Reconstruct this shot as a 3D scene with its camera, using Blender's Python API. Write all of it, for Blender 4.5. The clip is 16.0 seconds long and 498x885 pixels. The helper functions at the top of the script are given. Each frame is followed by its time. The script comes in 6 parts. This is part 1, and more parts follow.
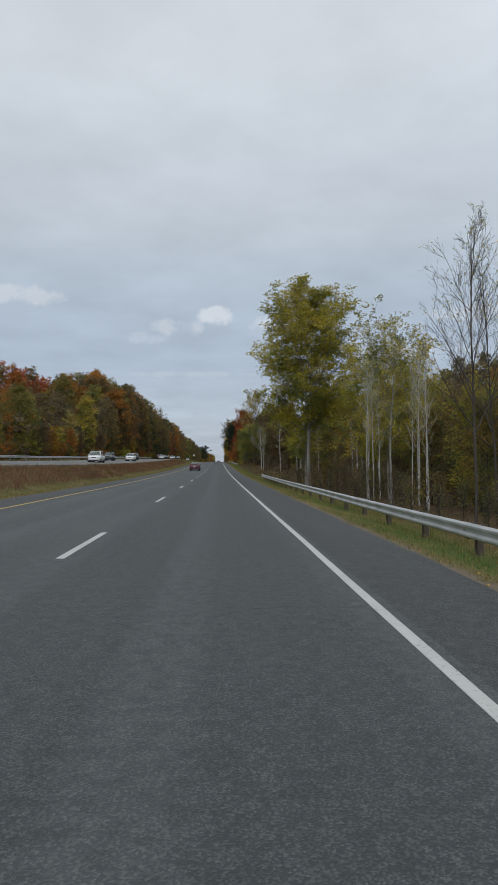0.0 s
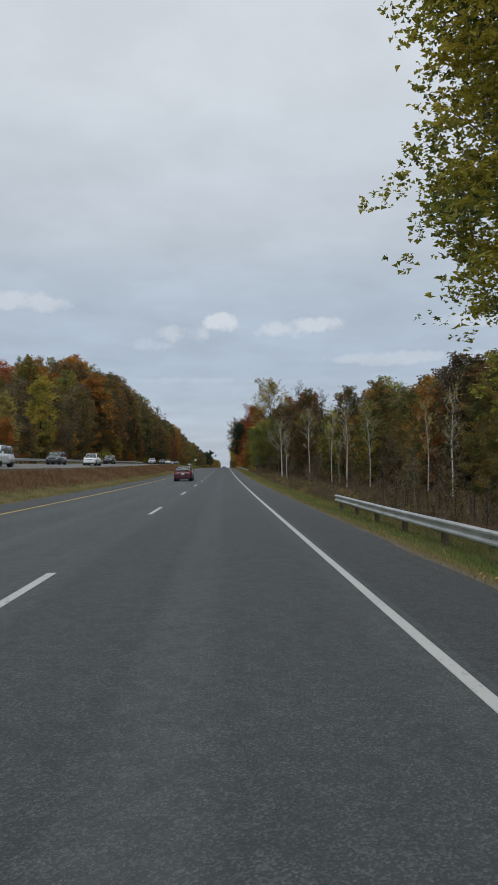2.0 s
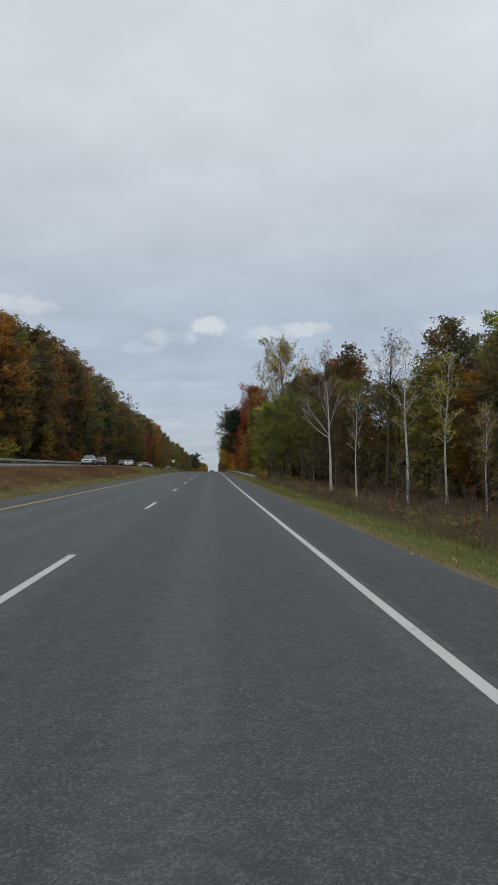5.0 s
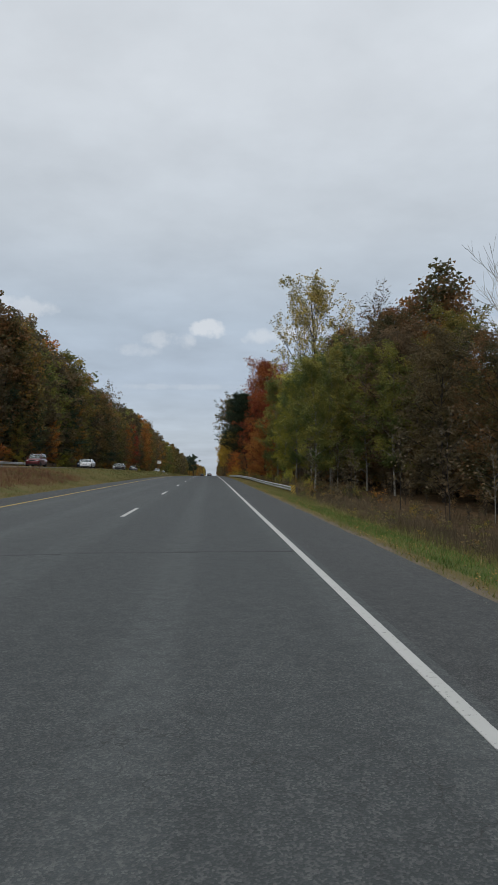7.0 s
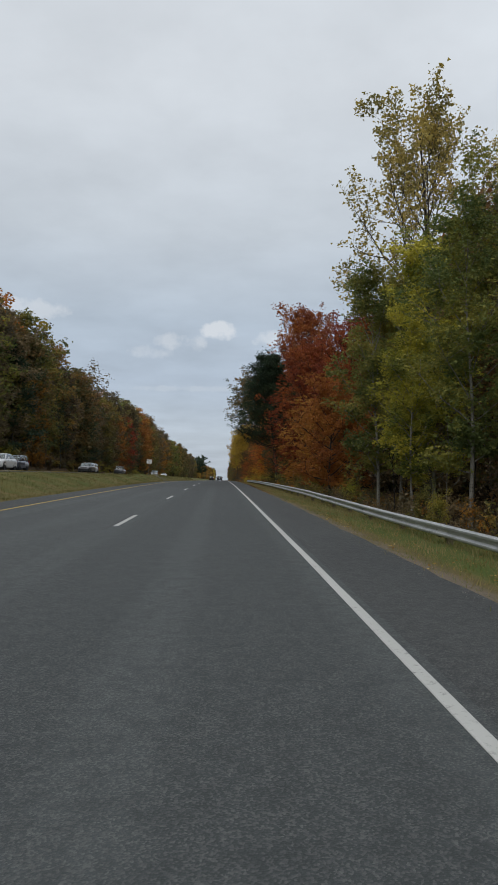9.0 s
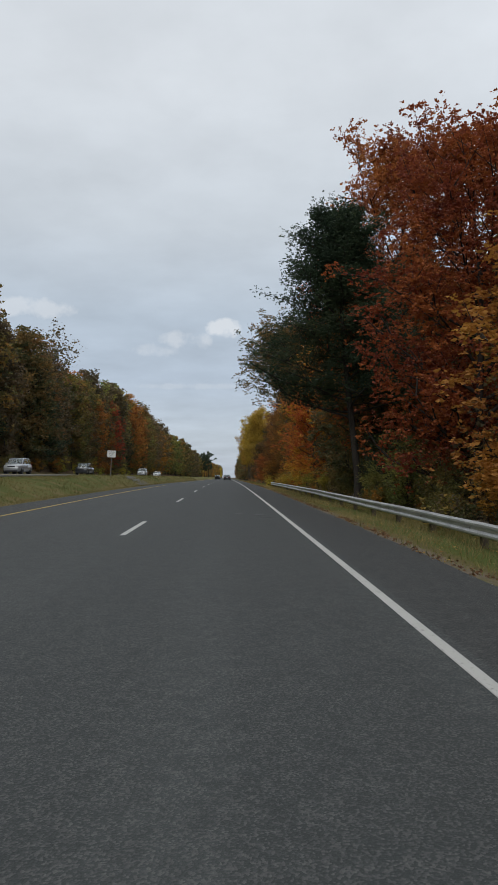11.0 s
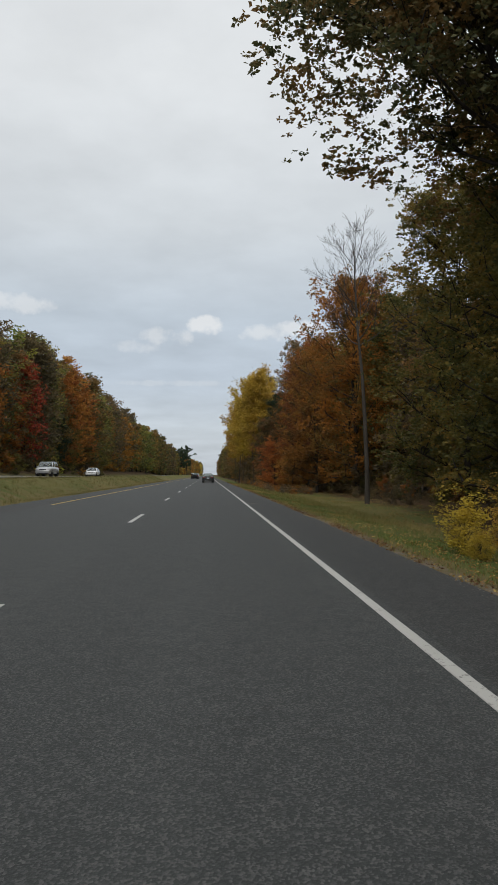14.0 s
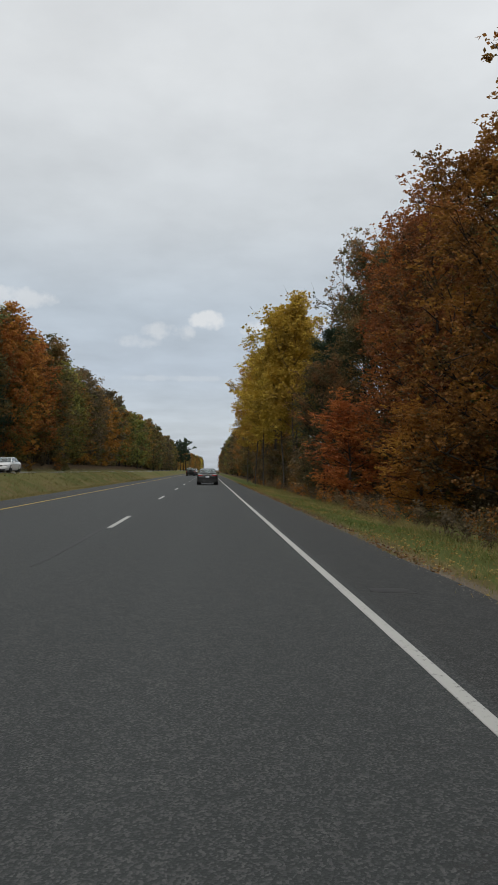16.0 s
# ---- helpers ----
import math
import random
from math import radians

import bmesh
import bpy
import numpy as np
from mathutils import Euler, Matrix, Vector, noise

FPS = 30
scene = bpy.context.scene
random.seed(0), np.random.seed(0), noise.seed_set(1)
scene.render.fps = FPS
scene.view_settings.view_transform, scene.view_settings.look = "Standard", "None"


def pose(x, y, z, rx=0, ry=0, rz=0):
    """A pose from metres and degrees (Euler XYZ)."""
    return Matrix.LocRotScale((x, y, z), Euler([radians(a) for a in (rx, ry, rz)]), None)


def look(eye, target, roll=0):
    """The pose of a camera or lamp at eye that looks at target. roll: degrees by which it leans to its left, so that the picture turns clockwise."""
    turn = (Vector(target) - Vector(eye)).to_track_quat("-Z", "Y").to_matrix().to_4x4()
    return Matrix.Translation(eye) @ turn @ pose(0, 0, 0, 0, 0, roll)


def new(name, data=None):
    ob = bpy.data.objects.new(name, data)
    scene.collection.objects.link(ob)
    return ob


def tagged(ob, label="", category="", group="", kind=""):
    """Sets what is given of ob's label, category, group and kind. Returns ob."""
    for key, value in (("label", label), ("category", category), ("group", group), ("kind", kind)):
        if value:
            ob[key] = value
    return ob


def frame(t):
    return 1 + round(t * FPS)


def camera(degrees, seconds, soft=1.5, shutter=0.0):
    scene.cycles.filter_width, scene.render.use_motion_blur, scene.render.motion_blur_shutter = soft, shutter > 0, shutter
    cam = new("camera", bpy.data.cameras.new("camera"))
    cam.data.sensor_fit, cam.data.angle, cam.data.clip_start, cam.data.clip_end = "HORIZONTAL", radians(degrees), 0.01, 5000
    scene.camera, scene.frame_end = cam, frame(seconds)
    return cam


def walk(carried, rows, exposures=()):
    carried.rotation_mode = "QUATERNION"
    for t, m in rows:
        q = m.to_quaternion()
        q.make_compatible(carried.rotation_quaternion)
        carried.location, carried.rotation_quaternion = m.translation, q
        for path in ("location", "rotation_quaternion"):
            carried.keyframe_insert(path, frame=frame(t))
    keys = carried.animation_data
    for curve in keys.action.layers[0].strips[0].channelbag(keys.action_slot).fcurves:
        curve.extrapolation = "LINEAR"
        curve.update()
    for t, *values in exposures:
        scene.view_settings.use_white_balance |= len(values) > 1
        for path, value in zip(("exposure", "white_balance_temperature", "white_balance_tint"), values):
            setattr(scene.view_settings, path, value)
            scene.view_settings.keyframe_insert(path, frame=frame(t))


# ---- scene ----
# ================= camera =================
cam = camera(39.20, 16.0, soft=1.5)

GRADE = 0.0157


def road_z(y):
    """Height of the driven carriageway: a long gentle rise between y = 0 and 400."""
    c = min(max(y, 0.0), 400.0)
    return GRADE * (c / 2 - 400 / (4 * math.pi) * math.sin(2 * math.pi * c / 400))


EYE = 1.280
PATH = [
    # seconds, x, y, yaw, pitch, lean
    (0.0, -0.007, -0.00, -2.496, 1.873, 0.442), (0.5, -0.045, 12.79, -2.305, 1.919, 0.317), (1.0, -0.042, 25.52, -2.732, 2.127, 0.278),
    (1.5, -0.025, 38.03, -2.340, 2.283, 0.361), (2.0, -0.055, 50.47, -2.043, 2.389, 0.483), (2.5, -0.116, 62.91, -1.838, 2.496, 0.503),
    (3.0, -0.166, 75.35, -1.610, 2.598, 0.421), (3.5, -0.274, 87.79, -2.312, 2.590, 0.450), (4.0, -0.292, 100.22, -2.828, 2.528, 0.372),
    (4.5, -0.231, 112.66, -2.942, 2.619, 0.333), (5.0, -0.171, 125.07, -3.056, 2.709, 0.283), (5.5, -0.110, 137.45, -3.161, 2.789, 0.233),
    (6.0, -0.050, 149.79, -3.275, 2.879, 0.183), (6.5, -0.006, 162.07, -3.414, 2.963, 0.137), (7.0, 0.060, 174.28, -3.204, 2.943, 0.059),
    (7.5, 0.156, 186.37, -2.999, 3.078, -0.028), (8.0, 0.191, 198.40, -2.755, 3.166, -0.096), (8.5, 0.197, 210.43, -2.495, 3.165, -0.276),
    (9.0, 0.143, 222.43, -2.331, 3.098, -0.139), (9.5, 0.073, 234.35, -2.201, 3.046, 0.001), (10.0, 0.001, 246.25, -2.071, 2.984, 0.130),
    (10.5, -0.070, 258.24, -1.941, 2.921, 0.270), (11.0, -0.141, 270.16, -1.811, 2.859, 0.409), (11.5, -0.159, 281.86, -1.605, 2.885, 0.456),
    (12.0, -0.207, 293.56, -1.913, 2.725, 0.485), (12.5, -0.205, 305.51, -2.191, 2.544, 0.569), (13.0, -0.153, 317.58, -2.324, 2.427, 0.504),
    (13.5, -0.205, 329.73, -2.526, 2.524, 0.409), (14.0, -0.180, 341.91, -3.377, 2.626, 0.280), (14.5, -0.110, 354.03, -3.477, 2.579, 0.158),
    (15.0, -0.015, 366.14, -3.267, 2.546, -0.004), (15.5, -0.015, 378.27, -3.153, 2.413, -0.112), (16.0, -0.036, 390.41, -3.282, 2.279, -0.154),
]


def eye_pose(x, y, yaw, pitch, lean):
    return pose(x, y, road_z(y) + EYE, 0, 0, yaw) @ pose(0, 0, 0, 90 + pitch) @ pose(0, 0, 0, 0, 0, -lean)


walk(cam, [(t, eye_pose(*row)) for t, *row in PATH],
     exposures=((0.0, 0.0, 6350, 10), (8.5, 0.03, 6450, 10), (11.0, 0.10, 6480, 10), (12.0, 0.17, 6560, 10), (12.5, 0.20, 6640, 10), (14.0, 0.20, 6760, 10), (15.0, 0.14, 6760, 10), (16.0, 0.12, 6760, 10)))

# ================= sky and light =================
world = bpy.data.worlds.new("world")
scene.world = world
world.use_nodes = True
wn, wl = world.node_tree.nodes, world.node_tree.links
wn.clear()


def wnode(kind, **inputs):
    n = wn.new(kind)
    for k, v in inputs.items():
        n.inputs[k].default_value = v
    return n


def wmath(op, a, b=None, c=None):
    n = wn.new("ShaderNodeMath")
    n.operation = op
    for i, v in enumerate((a, b, c)):
        if v is None:
            continue
        if isinstance(v, (int, float)):
            n.inputs[i].default_value = v
        else:
            wl.new(v, n.inputs[i])
    return n.outputs[0]


def wmix(fac, a, b):
    n = wn.new("ShaderNodeMix")
    n.data_type = "RGBA"
    for sock, v in ((n.inputs[0], fac), (n.inputs[6], a), (n.inputs[7], b)):
        if isinstance(v, (int, float)):
            sock.default_value = v
        elif isinstance(v, tuple):
            sock.default_value = (*v, 1)
        else:
            wl.new(v, sock)
    return n.outputs[2]


sky = wn.new("ShaderNodeTexSky")
sky.sky_type = "NISHITA"
sky.sun_disc = False
sky.sun_elevation, sky.sun_rotation = radians(48), radians(200)
sky_dim = wmix(0.9, sky.outputs[0], (0.0, 0.0, 0.0))
coord = wn.new("ShaderNodeTexCoord")
sep = wn.new("ShaderNodeSeparateXYZ")
wl.new(coord.outputs["Generated"], sep.inputs[0])
dx, dy, dz = sep.outputs
# overcast dome: grey-white above, bluer towards the horizon
ramp = wn.new("ShaderNodeValToRGB")
wl.new(dz, ramp.inputs[0])
stops = [(0.0, (0.42, 0.47, 0.54)), (0.06, (0.47, 0.53, 0.60)), (0.14, (0.43, 0.50, 0.59)), (0.22, (0.45, 0.52, 0.60)),
         (0.34, (0.56, 0.61, 0.66)), (0.5, (0.66, 0.70, 0.74)), (0.75, (0.69, 0.73, 0.77))]
while len(ramp.color_ramp.elements) < len(stops):
    ramp.color_ramp.elements.new(0.5)
for el, (p, c) in zip(ramp.color_ramp.elements, stops):
    el.position, el.color = p, (*c, 1)
# the cloud sheet, seen as a flat layer overhead
den = wmath("ADD", wmath("MAXIMUM", dz, 0.0), 0.12)
flat = wn.new("ShaderNodeCombineXYZ")
wl.new(wmath("DIVIDE", dx, den), flat.inputs[0])
wl.new(wmath("DIVIDE", dy, den), flat.inputs[1])
sheet = wnode("ShaderNodeTexNoise", Scale=2.6, Detail=5.0, Roughness=0.55)
wl.new(flat.outputs[0], sheet.inputs["Vector"])
sheet2 = wnode("ShaderNodeTexNoise", Scale=0.9, Detail=2.0, Roughness=0.5)
wl.new(flat.outputs[0], sheet2.inputs["Vector"])
mottle = wmath("ADD", wmath("MULTIPLY", wmath("SUBTRACT", sheet.outputs[0], 0.5), 0.36),
               wmath("MULTIPLY", wmath("SUBTRACT", sheet2.outputs[0], 0.5), 0.2))
shade = wmath("ADD", mottle, 1.0)
dome = wn.new("ShaderNodeVectorMath")
dome.operation = "SCALE"
wl.new(ramp.outputs[0], dome.inputs[0])
wl.new(shade, dome.inputs["Scale"])
# small cumulus low over the road: azimuth (right positive), height, half-width, half-height, strength
az = wmath("ARCTAN2", dx, dy)
elv = wmath("ARCSINE", dz)
fluff = wnode("ShaderNodeTexNoise", Scale=34.0, Detail=8.0, Roughness=0.62)
wl.new(coord.outputs["Generated"], fluff.inputs["Vector"])
puff = None
for a, e, ra, re, s in ((-0.003, 0.211, 0.024, 0.012, 0.95), (-0.058, 0.196, 0.040, 0.011, 0.55), (-0.105, 0.180, 0.030, 0.008, 0.35),
                        (0.085, 0.200, 0.034, 0.011, 0.62), (0.130, 0.206, 0.042, 0.010, 0.78), (-0.272, 0.232, 0.060, 0.012, 0.6),
                        (0.235, 0.152, 0.035, 0.006, 0.4), (0.255, 0.158, 0.10, 0.008, 0.45), (-0.03, 0.13, 0.08, 0.004, 0.25),
                        (0.36, 0.205, 0.05, 0.010, 0.5), (-0.5, 0.2, 0.08, 0.012, 0.5)):
    qa = wmath("POWER", wmath("DIVIDE", wmath("SUBTRACT", az, a), ra), 2.0)
    qe = wmath("POWER", wmath("DIVIDE", wmath("SUBTRACT", elv, e), re), 2.0)
    g = wmath("MULTIPLY", wmath("SUBTRACT", 1.35, wmath("ADD", qa, qe)), 0.9)
    g = wmath("ADD", g, wmath("MULTIPLY", wmath("SUBTRACT", fluff.outputs[0], 0.5), 5.0))
    g = wmath("MULTIPLY", wmath("MINIMUM", wmath("MAXIMUM", g, 0.0), 1.0), s)
    puff = g if puff is None else wmath("MAXIMUM", puff, g)
grey = wmix(wmath("MULTIPLY", puff, 0.72), dome.outputs[0], (0.74, 0.76, 0.78))
below = wmath("MULTIPLY", wmath("MINIMUM", wmath("MAXIMUM", wmath("MULTIPLY", dz, -12.0), 0.0), 1.0), 1.0)
grey = wmix(below, grey, (0.10, 0.10, 0.09))
mixed = wmix(0.94, sky_dim, grey)
back = wnode("ShaderNodeBackground", Strength=1.0)
wl.new(mixed, back.inputs[0])
out = wn.new("ShaderNodeOutputWorld")
wl.new(back.outputs[0], out.inputs[0])

sun = new("sun", bpy.data.lights.new("sun", "SUN"))
sun.data.energy, sun.data.angle, sun.data.color = 1.1, radians(60), (1.0, 0.97, 0.92)
sun.matrix_world = look((0, 0, 50), (14, 48, 0))


# ================= materials =================
class Nodes:
    def __init__(self, name):
        self.mat = bpy.data.materials.new(name)
        self.mat.use_nodes = True
        self.n, self.l = self.mat.node_tree.nodes, self.mat.node_tree.links
        self.n.clear()
        self.out = self.n.new("ShaderNodeOutputMaterial")
        self.p = self.n.new("ShaderNodeBsdfPrincipled")
        self.l.new(self.p.outputs[0], self.out.inputs[0])

    def put(self, sock, v):
        if isinstance(v, (int, float)):
            sock.default_value = v
        elif isinstance(v, tuple):
            sock.default_value = (*v, 1) if len(v) == 3 and len(sock.default_value) == 4 else v
        else:
            self.l.new(v, sock)

    def math(self, op, a, b=0.0, c=0.0):
        m = self.n.new("ShaderNodeMath")
        m.operation = op
        for i, v in enumerate((a, b, c)):
            self.put(m.inputs[i], v)
        return m.outputs[0]

    def mix(self, fac, a, b, blend="MIX"):
        m = self.n.new("ShaderNodeMix")
        m.data_type, m.blend_type = "RGBA", blend
        self.put(m.inputs[0], fac), self.put(m.inputs[6], a), self.put(m.inputs[7], b)
        return m.outputs[2]

    def noise(self, scale, detail=4.0, rough=0.55, where=None, stretch=None):
        if where is None:
            where = self.n.new("ShaderNodeTexCoord").outputs["Object"]
        if stretch:
            mp = self.n.new("ShaderNodeMapping")
            mp.inputs["Scale"].default_value = stretch
            self.l.new(where, mp.inputs[0])
            where = mp.outputs[0]
        t = self.n.new("ShaderNodeTexNoise")
        t.inputs["Scale"].default_value, t.inputs["Detail"].default_value, t.inputs["Roughness"].default_value = scale, detail, rough
        self.l.new(where, t.inputs["Vector"])
        return t.outputs[0]

    def world_xyz(self):
        g = self.n.new("ShaderNodeNewGeometry")
        s = self.n.new("ShaderNodeSeparateXYZ")
        self.l.new(g.outputs["Position"], s.inputs[0])
        return g.outputs["Position"], s.outputs

    def step(self, v, lo, hi):
        m = self.n.new("ShaderNodeMapRange")
        m.interpolation_type = "SMOOTHSTEP"
        self.put(m.inputs[0], v)
        m.inputs[1].default_value, m.inputs[2].default_value = lo, hi
        return m.outputs[0]

    def bump(self, height, strength=0.3, dist=0.01):
        b = self.n.new("ShaderNodeBump")
        b.inputs["Strength"].default_value, b.inputs["Distance"].default_value = strength, dist
        self.put(b.inputs["Height"], height)
        self.l.new(b.outputs[0], self.p.inputs["Normal"])

    def done(self, colour, rough, metal=0.0, spec=0.5):
        self.put(self.p.inputs["Base Color"], colour)
        self.put(self.p.inputs["Roughness"], rough)
        self.put(self.p.inputs["Metallic"], metal)
        self.put(self.p.inputs["Specular IOR Level"], spec)
        return self.mat


def grainy(name, a, b, rough=0.7, scale=6.0, fine=60.0, metal=0.0, bump=0.25, dist=0.006, spec=0.5, stretch=None):
    """Two-scale variation between the colours a and b, with fine relief."""
    m = Nodes(name)
    big, small = m.noise(scale, 5, 0.6, None, stretch), m.noise(fine, 3, 0.6, None, stretch)
    c = m.mix(m.step(big, 0.3, 0.7), a, b)
    c = m.mix(m.math("MULTIPLY", m.step(small, 0.35, 0.75), 0.45), c, tuple(0.6 * v for v in a))
    if bump:
        m.bump(m.math("ADD", m.math("MULTIPLY", big, 0.5), small), bump, dist)
    return m.done(c, m.math("ADD", m.math("MULTIPLY", small, 0.16), rough - 0.08), metal, spec)


def leaf_material(name, *cols):
    """Leaves: a colour for each leaf, drifting from bough to bough and from tree to tree."""
    m = Nodes(name)
    geo = m.n.new("ShaderNodeNewGeometry")
    info = m.n.new("ShaderNodeObjectInfo")
    patch = m.noise(0.32, 3, 0.6)
    v = m.math("ADD", m.math("MULTIPLY", geo.outputs["Random Per Island"], 0.34), m.math("MULTIPLY", m.step(patch, 0.33, 0.67), 0.66))
    r = m.n.new("ShaderNodeValToRGB")
    m.put(r.inputs[0], v)
    while len(r.color_ramp.elements) < len(cols):
        r.color_ramp.elements.new(0.5)
    for i, (e, c) in enumerate(zip(r.color_ramp.elements, cols)):
        e.position, e.color = 0.12 + 0.76 * i / max(1, len(cols) - 1), (*c, 1)
    hsv = m.n.new("ShaderNodeHueSaturation")
    m.put(hsv.inputs["Color"], r.outputs[0])
    hsv.inputs["Saturation"].default_value = 0.98
    m.put(hsv.inputs["Value"], m.math("ADD", m.math("MULTIPLY", info.outputs["Random"], 0.34), 0.86))
    m.put(hsv.inputs["Hue"], m.math("ADD", m.math("MULTIPLY", m.math("FRACT", m.math("MULTIPLY", info.outputs["Random"], 7.3)), 0.03), 0.485))
    m.done(hsv.outputs[0], 0.62, 0.0, 0.25)
    tr = m.n.new("ShaderNodeBsdfTranslucent")
    m.put(tr.inputs[0], hsv.outputs[0])
    ad = m.n.new("ShaderNodeMixShader")
    ad.inputs[0].default_value = 0.42
    m.l.new(m.p.outputs[0], ad.inputs[1]), m.l.new(tr.outputs[0], ad.inputs[2])
    m.l.new(ad.outputs[0], m.out.inputs[0])
    return m.mat


LEAF = {
    "ygreen": leaf_material("yellow-green leaves", (0.12, 0.16, 0.05), (0.30, 0.29, 0.05), (0.48, 0.40, 0.055), (0.58, 0.46, 0.065)),
    "green": leaf_material("green leaves", (0.10, 0.135, 0.046), (0.17, 0.195, 0.055), (0.27, 0.255, 0.06), (0.37, 0.31, 0.065)),
    "dark_green": leaf_material("dark green needles", (0.033, 0.055, 0.034), (0.05, 0.078, 0.042), (0.078, 0.10, 0.048)),
    "orange": leaf_material("orange leaves", (0.31, 0.11, 0.03), (0.46, 0.18, 0.038), (0.55, 0.26, 0.045)),
    "red": leaf_material("brick-red leaves", (0.20, 0.054, 0.028), (0.33, 0.095, 0.029), (0.45, 0.16, 0.033)),
    "fire": leaf_material("red, orange and gold leaves", (0.46, 0.07, 0.034), (0.58, 0.15, 0.03), (0.66, 0.29, 0.03), (0.68, 0.41, 0.04)),
    "crimson": leaf_material("crimson leaves", (0.22, 0.03, 0.03), (0.36, 0.055, 0.035), (0.42, 0.11, 0.035)),
    "gold": leaf_material("gold and red leaves", (0.36, 0.07, 0.03), (0.50, 0.17, 0.028), (0.60, 0.30, 0.035), (0.58, 0.37, 0.05)),
    "yellow": leaf_material("yellow leaves", (0.36, 0.25, 0.045), (0.54, 0.37, 0.05), (0.64, 0.46, 0.07)),
    "straw": leaf_material("thinning straw-gold leaves", (0.22, 0.21, 0.075), (0.40, 0.33, 0.085), (0.54, 0.42, 0.10)),
    "amber": leaf_material("amber and olive leaves", (0.15, 0.12, 0.035), (0.30, 0.165, 0.035), (0.45, 0.185, 0.03), (0.51, 0.24, 0.035)),
    "russet": leaf_material("russet and brown leaves", (0.105, 0.082, 0.038), (0.22, 0.095, 0.036), (0.33, 0.12, 0.033), (0.42, 0.18, 0.038)),
    "rust": leaf_material("rust and olive leaves", (0.13, 0.10, 0.035), (0.26, 0.13, 0.032), (0.40, 0.165, 0.03), (0.47, 0.23, 0.04)),
    "brown": leaf_material("brown leaves", (0.10, 0.084, 0.055), (0.165, 0.126, 0.068), (0.24, 0.165, 0.082)),
    "olive": leaf_material("olive-green leaves", (0.08, 0.094, 0.038), (0.15, 0.144, 0.044), (0.25, 0.195, 0.05), (0.34, 0.205, 0.045)),
    "oak": leaf_material("oak leaves turning brown", (0.075, 0.088, 0.042), (0.135, 0.124, 0.05), (0.21, 0.135, 0.055), (0.30, 0.168, 0.054)),
}


def bark_material(name, a, b, mark=None):
    m = Nodes(name)
    base = m.noise(2.0, 5, 0.6, None, (1, 1, 0.35))
    fine = m.noise(26.0, 4, 0.65, None, (1, 1, 0.25))
    c = m.mix(m.step(base, 0.3, 0.7), a, b)
    c = m.mix(m.math("MULTIPLY", m.step(fine, 0.45, 0.7), 0.6), c, tuple(0.45 * v for v in a))
    if mark:
        rings = m.noise(5.0, 3, 0.7, None, (1.2, 1.2, 5.0))
        c = m.mix(m.step(rings, 0.58, 0.64), c, mark)
    m.bump(fine, 0.5, 0.02)
    return m.done(c, 0.85, 0.0, 0.2)


BARK = {
    "grey": bark_material("grey bark", (0.06, 0.053, 0.046), (0.095, 0.084, 0.073)),
    "dark": bark_material("dark bark", (0.035, 0.030, 0.026), (0.06, 0.052, 0.045)),
    "pale": bark_material("pale poplar bark", (0.20, 0.19, 0.165), (0.30, 0.29, 0.255), (0.05, 0.046, 0.04)),
    "white": bark_material("white aspen bark", (0.38, 0.37, 0.345), (0.53, 0.52, 0.485), (0.06, 0.055, 0.05)),
    "dead": bark_material("weathered bare bark", (0.13, 0.12, 0.11), (0.20, 0.185, 0.17)),
}


